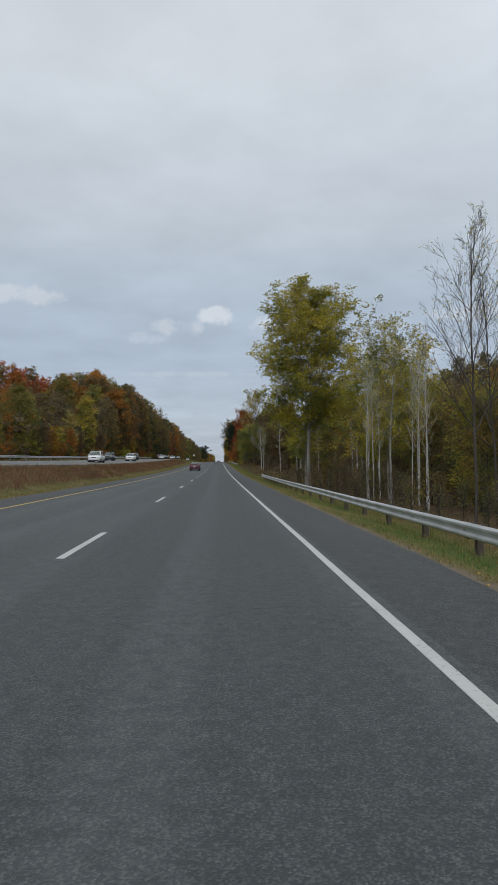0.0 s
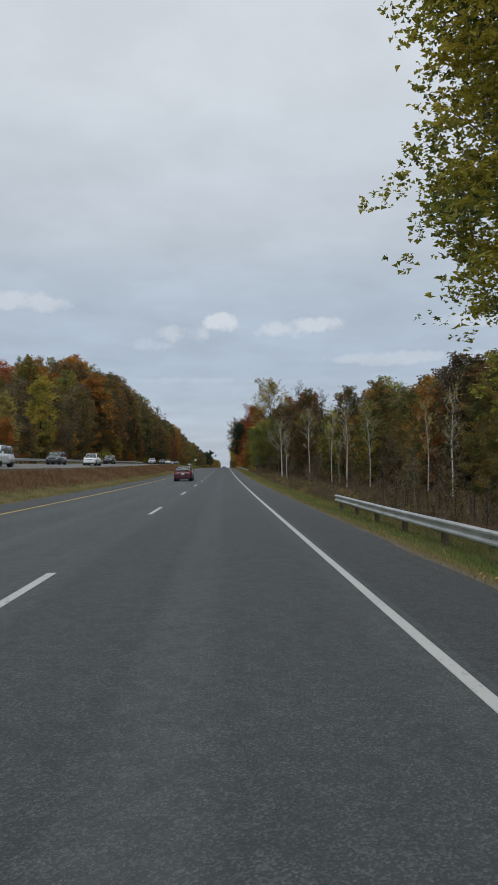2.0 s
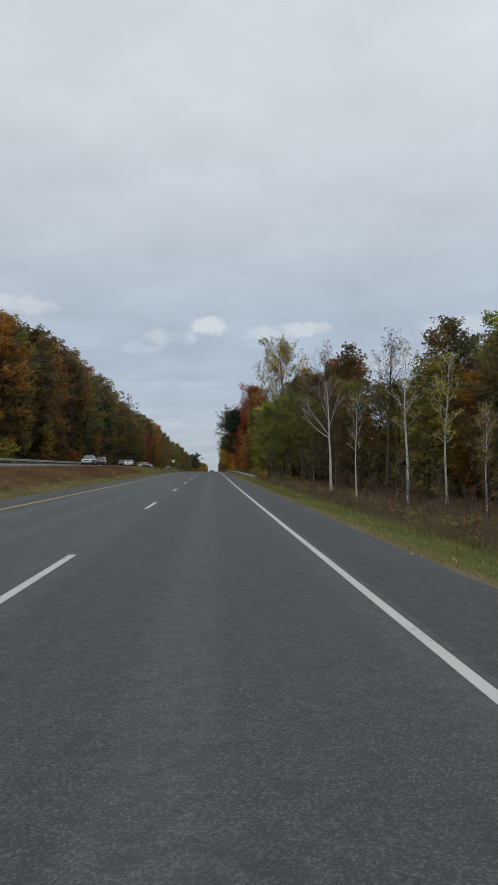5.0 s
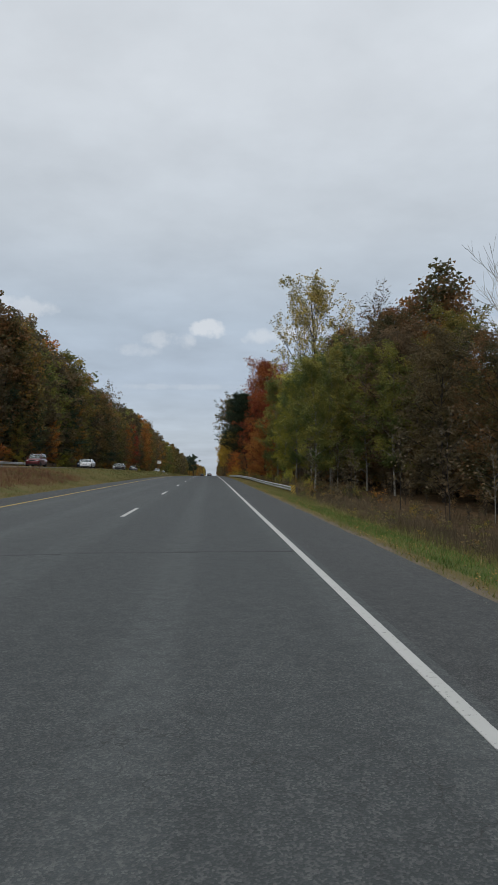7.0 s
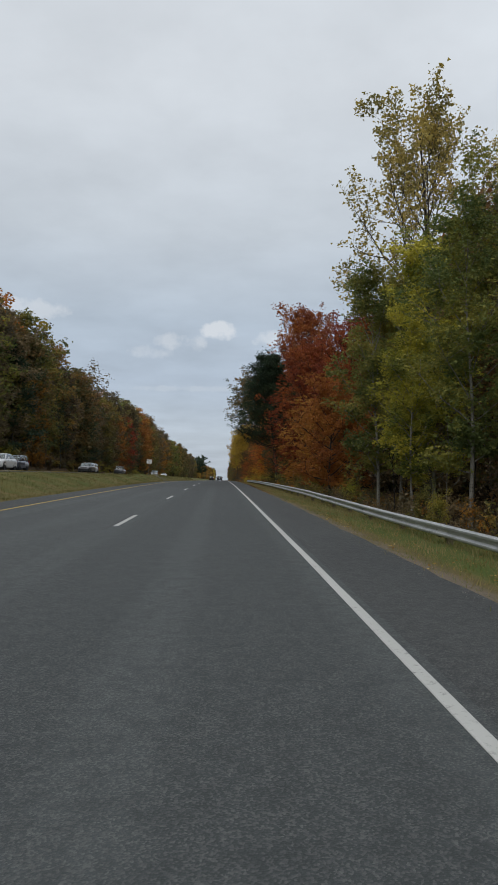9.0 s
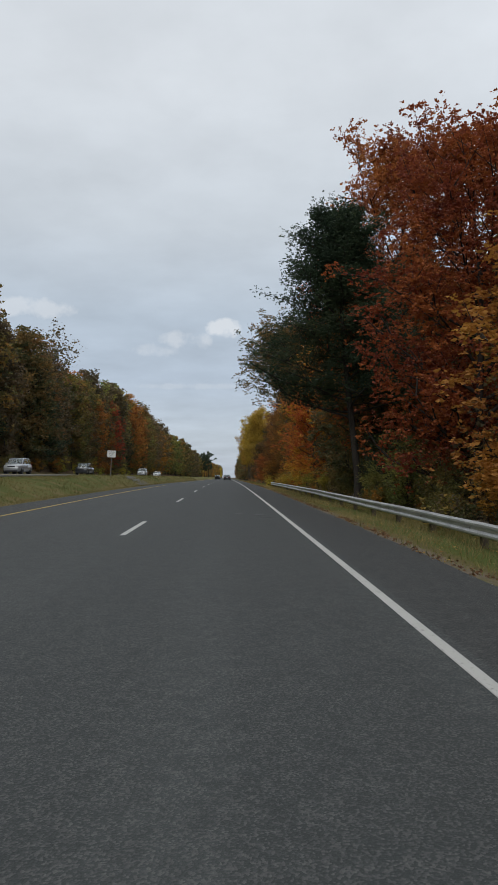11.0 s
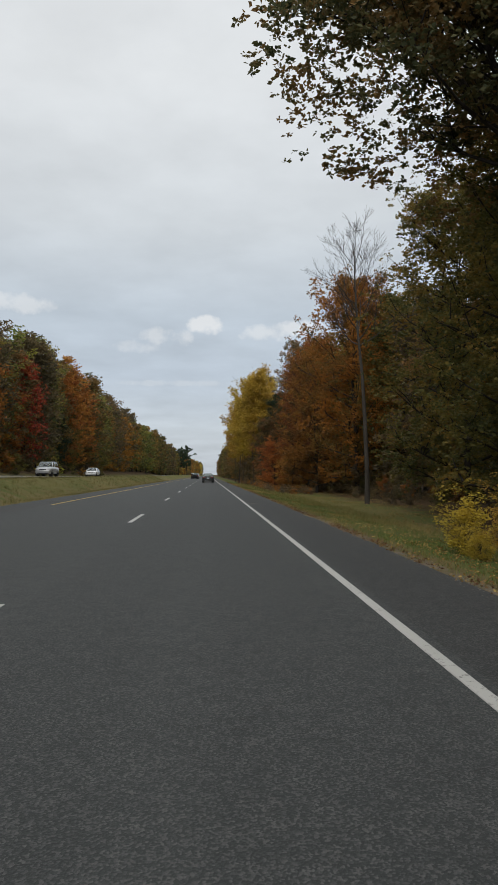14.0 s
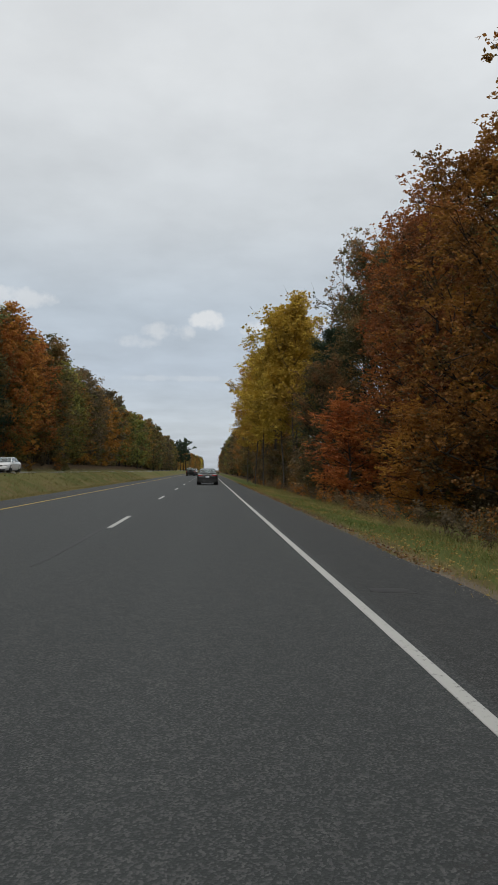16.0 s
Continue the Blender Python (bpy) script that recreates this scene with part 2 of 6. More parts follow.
def asphalt(name, a, b, fresh=None, later=None):
    m = Nodes(name)
    pos, xyz = m.world_xyz()
    stone = m.n.new("ShaderNodeTexVoronoi")
    stone.inputs["Scale"].default_value = 95.0
    m.l.new(pos, stone.inputs["Vector"])
    fine = m.noise(150.0, 3, 0.7, pos)
    patch = m.noise(0.5, 5, 0.6, pos, (1.6, 0.22, 1))
    streak = m.noise(1.0, 4, 0.6, pos, (3.0, 0.03, 1))
    c = m.mix(m.step(patch, 0.3, 0.72), a, b)
    if fresh:
        # the two lanes were laid at different times, the join under the broken line
        c = m.mix(m.step(xyz[0], -2.42, -2.36), c, m.mix(0.75, c, fresh))
        worn = m.math("COSINE", m.math("MULTIPLY", m.math("ADD", xyz[0], 0.4), 3.49))
        c = m.mix(m.math("MULTIPLY", m.step(worn, 0.2, 1.0), 0.3), c, tuple(v * 1.5 for v in b))
    c = m.mix(m.math("MULTIPLY", m.step(streak, 0.5, 0.75), 0.35), c, tuple(v * 0.62 for v in a))
    if later:
        c = m.mix(m.math("MULTIPLY", m.step(m.math("ADD", xyz[1], m.math("MULTIPLY", patch, 20.0)), 268.0, 300.0), 0.75), c, later)
    c = m.mix(m.step(stone.outputs["Color"], 0.35, 1.0), c, m.mix(0.4, c, (0.23, 0.228, 0.22)))
    mott = m.noise(7.0, 4, 0.7, pos)
    c = m.mix(m.math("MULTIPLY", m.step(mott, 0.4, 0.65), 0.4), c, tuple(v * 0.6 for v in a))
    c = m.mix(m.math("MULTIPLY", m.step(fine, 0.5, 0.8), 0.5), c, tuple(v * 0.45 for v in a))
    crack = m.n.new("ShaderNodeTexVoronoi")
    crack.feature = "DISTANCE_TO_EDGE"
    crack.inputs["Scale"].default_value = 0.16
    wob = m.n.new("ShaderNodeMix")
    wob.data_type = "VECTOR"
    wob.inputs[0].default_value = 0.12
    m.l.new(pos, wob.inputs[4])
    nt = m.n.new("ShaderNodeTexNoise")
    nt.inputs["Scale"].default_value = 0.9
    nt.inputs["Detail"].default_value = 6.0
    m.l.new(pos, nt.inputs["Vector"])
    sc = m.n.new("ShaderNodeVectorMath")
    sc.operation = "SCALE"
    sc.inputs["Scale"].default_value = 14.0
    m.l.new(nt.outputs[1], sc.inputs[0])
    ad = m.n.new("ShaderNodeVectorMath")
    ad.operation = "ADD"
    m.l.new(pos, ad.inputs[0]), m.l.new(sc.outputs[0], ad.inputs[1])
    m.l.new(ad.outputs[0], crack.inputs["Vector"])
    line = m.math("SUBTRACT", 1.0, m.step(crack.outputs["Distance"], 0.0, 0.008))
    keep = m.step(m.noise(0.25, 2, 0.5, pos), 0.52, 0.6)
    c = m.mix(m.math("MULTIPLY", m.math("MULTIPLY", line, keep), 0.7), c, (0.03, 0.03, 0.03))
    m.bump(m.math("ADD", stone.outputs["Distance"], fine), 0.5, 0.006)
    return m.done(c, m.math("ADD", m.math("MULTIPLY", fine, 0.2), 0.68), 0.0, 0.35)


M_ROAD = asphalt("worn asphalt", (0.053, 0.0605, 0.0615), (0.072, 0.080, 0.080), (0.044, 0.0505, 0.0515), (0.033, 0.0365, 0.0365))
M_SHOULDER = asphalt("dark shoulder asphalt", (0.040, 0.0435, 0.0445), (0.054, 0.058, 0.058), None, (0.0232, 0.0256, 0.0256))
M_DUSTY = asphalt("dusty patched asphalt", (0.085, 0.083, 0.078), (0.125, 0.12, 0.11))
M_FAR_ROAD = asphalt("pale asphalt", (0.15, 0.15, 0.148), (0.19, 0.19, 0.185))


def line_paint(name, col):
    m = Nodes(name)
    pos, xyz = m.world_xyz()
    wear = m.noise(18.0, 6, 0.7, pos)
    wide = m.noise(0.7, 3, 0.6, pos)
    chip = m.math("MULTIPLY", m.step(wear, 0.56, 0.66), m.math("ADD", m.step(wide, 0.35, 0.75), 0.15))
    c = m.mix(m.math("MULTIPLY", m.step(wide, 0.3, 0.8), 0.3), col, tuple(0.72 * v for v in col))
    c = m.mix(m.math("MINIMUM", chip, 0.85), c, (0.09, 0.09, 0.088))
    m.bump(wear, 0.3, 0.004)
    return m.done(c, 0.6, 0.0, 0.4)


M_WHITE_LINE = line_paint("worn white road paint", (0.50, 0.50, 0.475))
M_YELLOW_LINE = line_paint("worn yellow road paint", (0.62, 0.42, 0.06))


def ground_material():
    m = Nodes("roadside ground")
    pos, xyz = m.world_xyz()
    big, mid, fine = m.noise(0.11, 4, 0.6, pos), m.noise(0.8, 5, 0.65, pos), m.noise(22.0, 4, 0.7, pos)
    grass = m.mix(m.step(big, 0.35, 0.65), (0.095, 0.115, 0.032), (0.15, 0.14, 0.05))
    grass = m.mix(m.step(mid, 0.45, 0.7), grass, (0.19, 0.15, 0.065))
    mown = m.math("MULTIPLY", m.step(xyz[0], 3.6, 4.2), m.math("SUBTRACT", 1.0, m.step(xyz[0], 5.6, 6.2)))
    grass = m.mix(m.math("MULTIPLY", mown, 0.7), grass, (0.075, 0.115, 0.028))
    fringe = m.math("MULTIPLY", m.step(xyz[0], 2.9, 3.0), m.math("SUBTRACT", 1.0, m.step(xyz[0], 3.5, 3.9)))
    grass = m.mix(m.math("MULTIPLY", fringe, 0.6), grass, (0.16, 0.115, 0.06))
    litter = m.mix(m.step(mid, 0.35, 0.7), (0.055, 0.038, 0.022), (0.11, 0.065, 0.032))
    side = m.math("ADD", xyz[0], m.math("MULTIPLY", m.math("SUBTRACT", mid, 0.5), 5.0))
    litter = m.mix(m.step(m.noise(9.0, 4, 0.7, pos), 0.5, 0.72), litter, (0.17, 0.105, 0.045))
    glade = m.math("MULTIPLY", m.step(xyz[1], 366.0, 374.0), m.math("SUBTRACT", 1.0, m.step(xyz[1], 436.0, 450.0)))
    narrow = m.math("SUBTRACT", 1.0, m.step(xyz[1], 205.0, 235.0))
    side = m.math("SUBTRACT", side, m.math("MULTIPLY", glade, 3.2))
    side = m.math("ADD", side, m.math("MULTIPLY", narrow, 1.3))
    c = m.mix(m.step(side, 7.0, 9.0), grass, litter)
    side = m.math("ADD", side, m.math("MULTIPLY", glade, 3.2))
    side = m.math("SUBTRACT", side, m.math("MULTIPLY", narrow, 1.3))
    c = m.mix(m.step(m.math("MULTIPLY", side, -1.0), 29.0, 32.0), c, litter)
    # russet weeds in the middle of the median
    band = m.math("MULTIPLY", m.step(m.math("MULTIPLY", side, -1.0), 10.3, 11.4), m.math("SUBTRACT", 1.0, m.step(m.math("MULTIPLY", side, -1.0), 14.2, 15.0)))
    band = m.math("MULTIPLY", band, m.math("SUBTRACT", 1.0, m.step(xyz[1], 215.0, 260.0)))
    c = m.mix(m.math("MULTIPLY", band, 0.75), c, (0.13, 0.06, 0.036))
    # dry straw strip where the median meets the road
    straw = m.math("SUBTRACT", 1.0, m.step(m.math("ABSOLUTE", m.math("ADD", side, 9.4)), 0.4, 1.3))
    c = m.mix(m.math("MULTIPLY", straw, 0.6), c, (0.19, 0.145, 0.075))
    # gravel and leaf litter along the edge of the pavement
    edge = m.math("SUBTRACT", 1.0, m.step(m.math("ABSOLUTE", m.math("SUBTRACT", xyz[0], 3.05)), 0.1, 0.42))
    c = m.mix(m.math("MULTIPLY", edge, m.step(mid, 0.3, 0.6)), c, (0.19, 0.155, 0.12))
    c = m.mix(m.math("MULTIPLY", m.step(fine, 0.45, 0.75), 0.55), c, (0.05, 0.045, 0.022))
    m.bump(m.math("ADD", fine, mid), 0.6, 0.05)
    return m.done(c, 0.95, 0.0, 0.1)


M_GROUND = ground_material()
M_STEEL = grainy("galvanised steel", (0.42, 0.43, 0.43), (0.58, 0.59, 0.59), 0.5, 1.2, 30.0, 0.55, 0.1, 0.003)
M_STEEL_DULL = grainy("weathered steel post", (0.20, 0.19, 0.18), (0.32, 0.31, 0.30), 0.65, 3.0, 40.0, 0.3, 0.2, 0.004)
M_WOOD = grainy("weathered timber", (0.07, 0.058, 0.045), (0.13, 0.108, 0.085), 0.85, 3.0, 40.0, 0.0, 0.4, 0.01, 0.2, (1, 1, 0.2))
M_SIGN = grainy("white sign sheet", (0.72, 0.72, 0.70), (0.80, 0.80, 0.78), 0.5, 2.0, 40.0, 0.0, 0.0)
M_SIGN_BLACK = grainy("black sign ink", (0.02, 0.02, 0.02), (0.03, 0.03, 0.03), 0.6, 4.0, 40.0, 0.0, 0.0)
M_MARK_YELLOW = grainy("yellow reflective sheet", (0.72, 0.46, 0.03), (0.80, 0.54, 0.05), 0.45, 3.0, 50.0, 0.0, 0.0)
M_MARK_BLACK = grainy("black marker stripe", (0.018, 0.018, 0.018), (0.03, 0.03, 0.03), 0.5, 3.0, 50.0, 0.0, 0.0)
M_RUBBER = grainy("tyre rubber", (0.016, 0.016, 0.016), (0.028, 0.028, 0.027), 0.85, 6.0, 60.0, 0.0, 0.2, 0.004, 0.3)
M_ALLOY = grainy("alloy wheel", (0.44, 0.45, 0.46), (0.56, 0.57, 0.58), 0.32, 6.0, 60.0, 0.85, 0.0)
M_TRIM = grainy("black plastic trim", (0.014, 0.014, 0.015), (0.022, 0.022, 0.023), 0.55, 6.0, 80.0, 0.0, 0.1, 0.002)
M_CHROME = grainy("chrome strip", (0.62, 0.63, 0.64), (0.72, 0.73, 0.74), 0.14, 6.0, 60.0, 1.0, 0.0)
M_PLATE = grainy("white number plate", (0.62, 0.64, 0.68), (0.70, 0.72, 0.75), 0.45, 9.0, 60.0, 0.0, 0.0)
M_PLATE_INK = grainy("dark blue plate marks", (0.03, 0.05, 0.14), (0.04, 0.06, 0.17), 0.5, 9.0, 60.0, 0.0, 0.0)
M_RED_LAMP = grainy("red tail lamp lens", (0.20, 0.008, 0.010), (0.30, 0.012, 0.014), 0.12, 8.0, 60.0, 0.0, 0.0, spec=0.7)
M_CLEAR_LAMP = grainy("clear lamp lens", (0.60, 0.61, 0.62), (0.74, 0.75, 0.76), 0.10, 8.0, 60.0, 0.3, 0.0, spec=0.8)


def glass_material():
    m = Nodes("tinted car glass")
    dirt = m.noise(3.0, 4, 0.6)
    m.put(m.p.inputs["Transmission Weight"], 0.92)
    m.put(m.p.inputs["IOR"], 1.5)
    return m.done(m.mix(dirt, (0.62, 0.70, 0.70), (0.70, 0.77, 0.77)), m.math("ADD", m.math("MULTIPLY", dirt, 0.06), 0.03), 0.0, 0.6)


M_GLASS = glass_material()


def car_paint(name, a, b, metal=0.35):
    m = Nodes(name)
    flake = m.noise(400.0, 2, 0.5)
    dust = m.noise(2.2, 5, 0.6)
    c = m.mix(m.step(flake, 0.4, 0.7), a, b)
    c = m.mix(m.math("MULTIPLY", m.step(dust, 0.45, 0.8), 0.03), c, (0.16, 0.15, 0.14))
    m.put(m.p.inputs["Coat Weight"], 0.8)
    m.put(m.p.inputs["Coat Roughness"], 0.06)
    return m.done(c, m.math("ADD", m.math("MULTIPLY", dust, 0.15), 0.28), metal, 0.5)


PAINT = {
    "maroon": car_paint("maroon metallic paint", (0.06, 0.0045, 0.015), (0.095, 0.008, 0.023), 0.25),
    "black": car_paint("black paint", (0.005, 0.0055, 0.006), (0.009, 0.0095, 0.011), 0.1),
    "white": car_paint("white paint", (0.70, 0.71, 0.71), (0.78, 0.78, 0.78), 0.0),
    "silver": car_paint("silver metallic paint", (0.42, 0.43, 0.44), (0.54, 0.55, 0.56), 0.6),
    "blue": car_paint("dark blue metallic paint", (0.012, 0.02, 0.042), (0.022, 0.034, 0.065)),
    "dark_red": car_paint("dark red paint", (0.12, 0.014, 0.016), (0.18, 0.02, 0.022)),
    "grey": car_paint("dark grey metallic paint", (0.05, 0.054, 0.058), (0.08, 0.085, 0.09), 0.5),
}


# ================= mesh helpers =================
def mesh_of(name, verts, faces, mats=(), smooth=False, face_mats=None):
    me = bpy.data.meshes.new(name)
    me.from_pydata([tuple(v) for v in verts], [], [tuple(f) for f in faces])
    for m in mats:
        me.materials.append(m)
    if face_mats is not None:
        me.polygons.foreach_set("material_index", face_mats)
    if smooth:
        me.polygons.foreach_set("use_smooth", [True] * len(me.polygons))
    me.update()
    return me


def quads_of(name, verts, n, mat):
    """A mesh of separate n-cornered pieces from an array of their corners."""
    v = np.asarray(verts, dtype=np.float32).reshape(-1, 3)
    count = len(v) // n
    me = bpy.data.meshes.new(name)
    me.vertices.add(len(v))
    me.vertices.foreach_set("co", v.ravel())
    me.loops.add(len(v))
    me.loops.foreach_set("vertex_index", np.arange(len(v), dtype=np.int32))
    me.polygons.add(count)
    me.polygons.foreach_set("loop_start", np.arange(0, len(v), n, dtype=np.int32))
    me.polygons.foreach_set("loop_total", np.full(count, n, dtype=np.int32))
    me.materials.append(mat)
    me.update(calc_edges=True)
    return me


def put_part(name, me, parent, label=""):
    ob = new(name, me)
    ob.parent = parent
    return tagged(ob, label)


def part(name, bm, material, parent, label="", smooth=False):
    me = bpy.data.meshes.new(name)
    bm.to_mesh(me)
    bm.free()
    me.materials.append(material)
    if smooth:
        me.polygons.foreach_set("use_smooth", [True] * len(me.polygons))
    return put_part(name, me, parent, label)


def box_bm(x0, x1, y0, y1, z0, z1, bevel=0.0, seg=2):
    bm = bmesh.new()
    bmesh.ops.create_cube(bm, size=1.0)
    for v in bm.verts:
        v.co = ((x0 + x1) / 2 + v.co.x * (x1 - x0), (y0 + y1) / 2 + v.co.y * (y1 - y0), (z0 + z1) / 2 + v.co.z * (z1 - z0))
    if bevel:
        bmesh.ops.bevel(bm, geom=bm.edges[:], offset=bevel, segments=seg, affect="EDGES")
    return bm


def strip_mesh(name, xs_of, ys, mat, thick=0.0):
    """A long ribbon: xs_of(y) gives its (x, z) points across at each y; thick: how far its rim goes down."""
    rows = []
    for y in ys:
        pts = xs_of(y)
        if thick:
            pts = [(pts[0][0], pts[0][1] - thick)] + list(pts) + [(pts[-1][0], pts[-1][1] - thick)]
        rows.append([(x, y, z) for x, z in pts])
    w = len(rows[0])
    verts = [v for r in rows for v in r]
    faces = [(i * w + j, i * w + j + 1, (i + 1) * w + j + 1, (i + 1) * w + j) for i in range(len(rows) - 1) for j in range(w - 1)]
    return mesh_of(name, verts, faces, (mat,))


def steps(a, b, d):
    n = max(1, int(round((b - a) / d)))
    return [a + (b - a) * i / n for i in range(n + 1)]


def ease(v, a, b):
    t = min(max((v - a) / (b - a), 0.0), 1.0)
    return t * t * (3 - 2 * t)


# ================= ground and roads =================
def far_near(y):
    """Height above the driven road of the opposite carriageway's near edge."""
    return 1.38 - 0.25 * ease(y, 220, 340) - 0.35 * ease(y, 380, 520)


def far_out(y):
    return far_near(y) + 0.5 - 0.32 * ease(y, 140, 260)


def ground_z(x, y):
    """Height of the natural ground at (x, y)."""
    near = ease(y, 205, 245)
    n0, n1 = far_near(y), far_out(y)
    prof = [(-2500, 14), (-160, 14 + 4 * near), (-60, 9), (-45, 4.5), (-33, 2.0 + n1 * 0.3), (-29, n1 - 0.25), (-26.6, n1 - 0.14),
            (-15.6, n0 - 0.14), (-14.6, n0 - 0.12), (-12.2, 0.62 + 0.4 * ease(y, 310, 335)), (-10.8, 0.14 + 0.25 * ease(y, 310, 335)),
            (-9.9, -0.10), (-8.95, -0.07), (-8.75, -0.25), (2.75, -0.25), (2.93, -0.07), (4.0, -0.34 + 0.1 * near), (5.2, -0.62 + 0.2 * near),
            (7.2, -0.95 + 0.25 * near), (10, -1.25 + 0.45 * near), (20, -2.3 + 1.6 * near), (45, -2.3 + 2.6 * near), (160, 4), (2500, 6)]
    z = prof[-1][1]
    for (xa, za), (xb, zb) in zip(prof, prof[1:]):
        if x <= xb:
            z = za + (zb - za) * (x - xa) / (xb - xa) if x > xa else za
            break
    rough = ease(x, 3.6, 9) if x > 0 else ease(-x, 8.2, 11) * (1 - ease(-x, 13, 14.5)) + ease(-x, 28, 34)
    if rough > 0:
        z += rough * (0.16 * noise.noise((x * 0.23, y * 0.19, 3)) + 0.07 * noise.noise((x * 0.9, y * 0.8, 9)))
    return road_z(y) + z


XS = [-2500, -900, -300, -160, -90, -60, -52, -45, -39, -36, -33, -31, -29, -27.6, -26.6, -21, -15.6, -14.6, -13.8, -13, -12.2, -11.5, -10.8, -10.3, -9.9, -9.4,
      -8.95, -8.75, 2.75, 2.93, 3.2, 3.6, 4.0, 4.6, 5.2, 6.0, 7.2, 8.5, 10, 13, 16, 20, 26, 34, 45, 70, 160, 500, 2500]
YS = [-400, -120] + steps(-60, 560, 2.5) + steps(575, 1000, 25) + [1200, 1600, 2200, 3000, 4200]
gv = [(x, y, ground_z(x, y)) for y in YS for x in XS]
w = len(XS)
gf = [(i * w + j, i * w + j + 1, (i + 1) * w + j + 1, (i + 1) * w + j) for i in range(len(YS) - 1) for j in range(w - 1)]
ground = new("ground", mesh_of("ground", gv, gf, (M_GROUND,), True))
tagged(ground, "roadside ground of grass, weeds and leaf litter", "ground", kind="structure")

RY = [-120] + steps(-60, 560, 4) + steps(580, 1000, 20) + [1200, 1600, 2200]
LX, RX, DASH_X, YELLOW_X = -6.96, 1.56, -2.226, -6.80


def crown(x):
    return -0.012 * abs(x - DASH_X) * 0.6


road = new("road", strip_mesh("road", lambda y: [(x, road_z(y) + crown(x) * 0.5) for x in (LX, -4.5, DASH_X, -0.4, RX)], RY, M_ROAD))
tagged(road, "two-lane grey asphalt carriageway with worn wheel paths", "road", kind="structure")
sh = new("pavement_right", strip_mesh("pavement_right", lambda y: [(RX, road_z(y) + crown(RX) * 0.5 - 0.002), (2.2, road_z(y) - 0.035),
         (2.93 + 0.07 * noise.noise((y * 0.35, 1, 1)) + 0.05 * noise.noise((y * 1.3, 5, 1)), road_z(y) - 0.06)], [-120] + steps(-60, 560, 0.8) + [1000, 2200], M_SHOULDER, 0.12))
tagged(sh, "grey asphalt hard shoulder with a ragged edge", "pavement", kind="structure")
sh = new("pavement_left", strip_mesh("pavement_left", lambda y: [(-8.95 + 0.06 * noise.noise((y * 0.3, 2, 1)), road_z(y) - 0.06), (LX, road_z(y) + crown(LX) * 0.5 - 0.002)],
         [-120] + steps(-60, 560, 1.5) + [1000, 2200], M_SHOULDER, 0.12))
tagged(sh, "narrow asphalt strip beside the median grass", "pavement", kind="structure")
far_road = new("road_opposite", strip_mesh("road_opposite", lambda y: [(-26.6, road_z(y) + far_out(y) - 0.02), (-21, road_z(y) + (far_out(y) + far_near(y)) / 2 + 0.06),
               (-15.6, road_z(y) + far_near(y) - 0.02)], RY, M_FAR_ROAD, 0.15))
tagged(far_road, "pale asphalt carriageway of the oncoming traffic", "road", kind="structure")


def line_strip(name, x, y0, y1, mat, width=0.10, d=4.0):
    def across(y):
        z = road_z(y) + (crown(x) * 0.5 if LX < x < RX else 0) + 0.005
        j = 0.006 * noise.noise((y * 0.7, x, 2))
        return [(x - width / 2 + j, z), (x + width / 2 + j, z)]
    return strip_mesh(name, across, steps(y0, y1, d), mat, 0.004)


edge_line = new("edge_line", line_strip("edge_line", 1.423, -60, 1400, M_WHITE_LINE))
tagged(edge_line, "solid white painted line along the shoulder", "road marking", kind="structure")
for a, b in ((-60, 346), (372, 1400)):
    yl = new("median_line", line_strip("median_line", YELLOW_X, a, b, M_YELLOW_LINE))
    tagged(yl, "solid yellow painted line beside the median", "road marking", kind="structure")
broken = new("lane_marking")
tagged(broken, "broken white line between the two lanes", "road marking", kind="structure")
dash_rows = [9.87 + 15.24 * i for i in range(-4, 60)]
for y0 in dash_rows:
    put_part("dash", line_strip("dash", DASH_X, y0, y0 + 3.81, M_WHITE_LINE, 0.115, 0.95), broken)


def far_line(name, x, mat, label):
    def across(y):
        f = (x + 15.6) / -11.0
        zr = far_near(y) * (1 - f) + far_out(y) * f + (0.08 - 0.16 * abs(f - 0.49)) - 0.02
        return [(x - 0.06, road_z(y) + zr + 0.02), (x + 0.06, road_z(y) + zr + 0.02)]
    return tagged(new(name, strip_mesh(name, across, steps(-60, 900, 6), mat, 0.02)), label, "road marking", kind="structure")


far_line("edge_line_opposite", -24.6, M_WHITE_LINE, "white line at the far side of the oncoming road")
far_line("median_line_opposite", -16.9, M_YELLOW_LINE, "yellow line at the near side of the oncoming road")

# paved crossing between the carriageways
cross = new("pavement_crossing", strip_mesh("pavement_crossing", lambda y: [(x, max(ground_z(x, y), road_z(y) - 0.055) + 0.02) for x in (-15.4, -14.4, -13, -12, -11, -10.3, -9.9, -9.4, -9.0)],
            steps(350, 360, 1.0), M_DUSTY, 0.04))
tagged(cross, "patched asphalt crossing through the median", "pavement", kind="structure")


def paved_z(x, y):
    """Height of the asphalt of the driven road and its right shoulder."""
    if x < RX:
        return road_z(y) + crown(x) * 0.5
    e = crown(RX) * 0.5 - 0.002
    return road_z(y) + (e + (-0.035 - e) * (x - RX) / (2.2 - RX) if x < 2.2 else -0.035 + -0.025 * min(1.0, (x - 2.2) / 0.73))


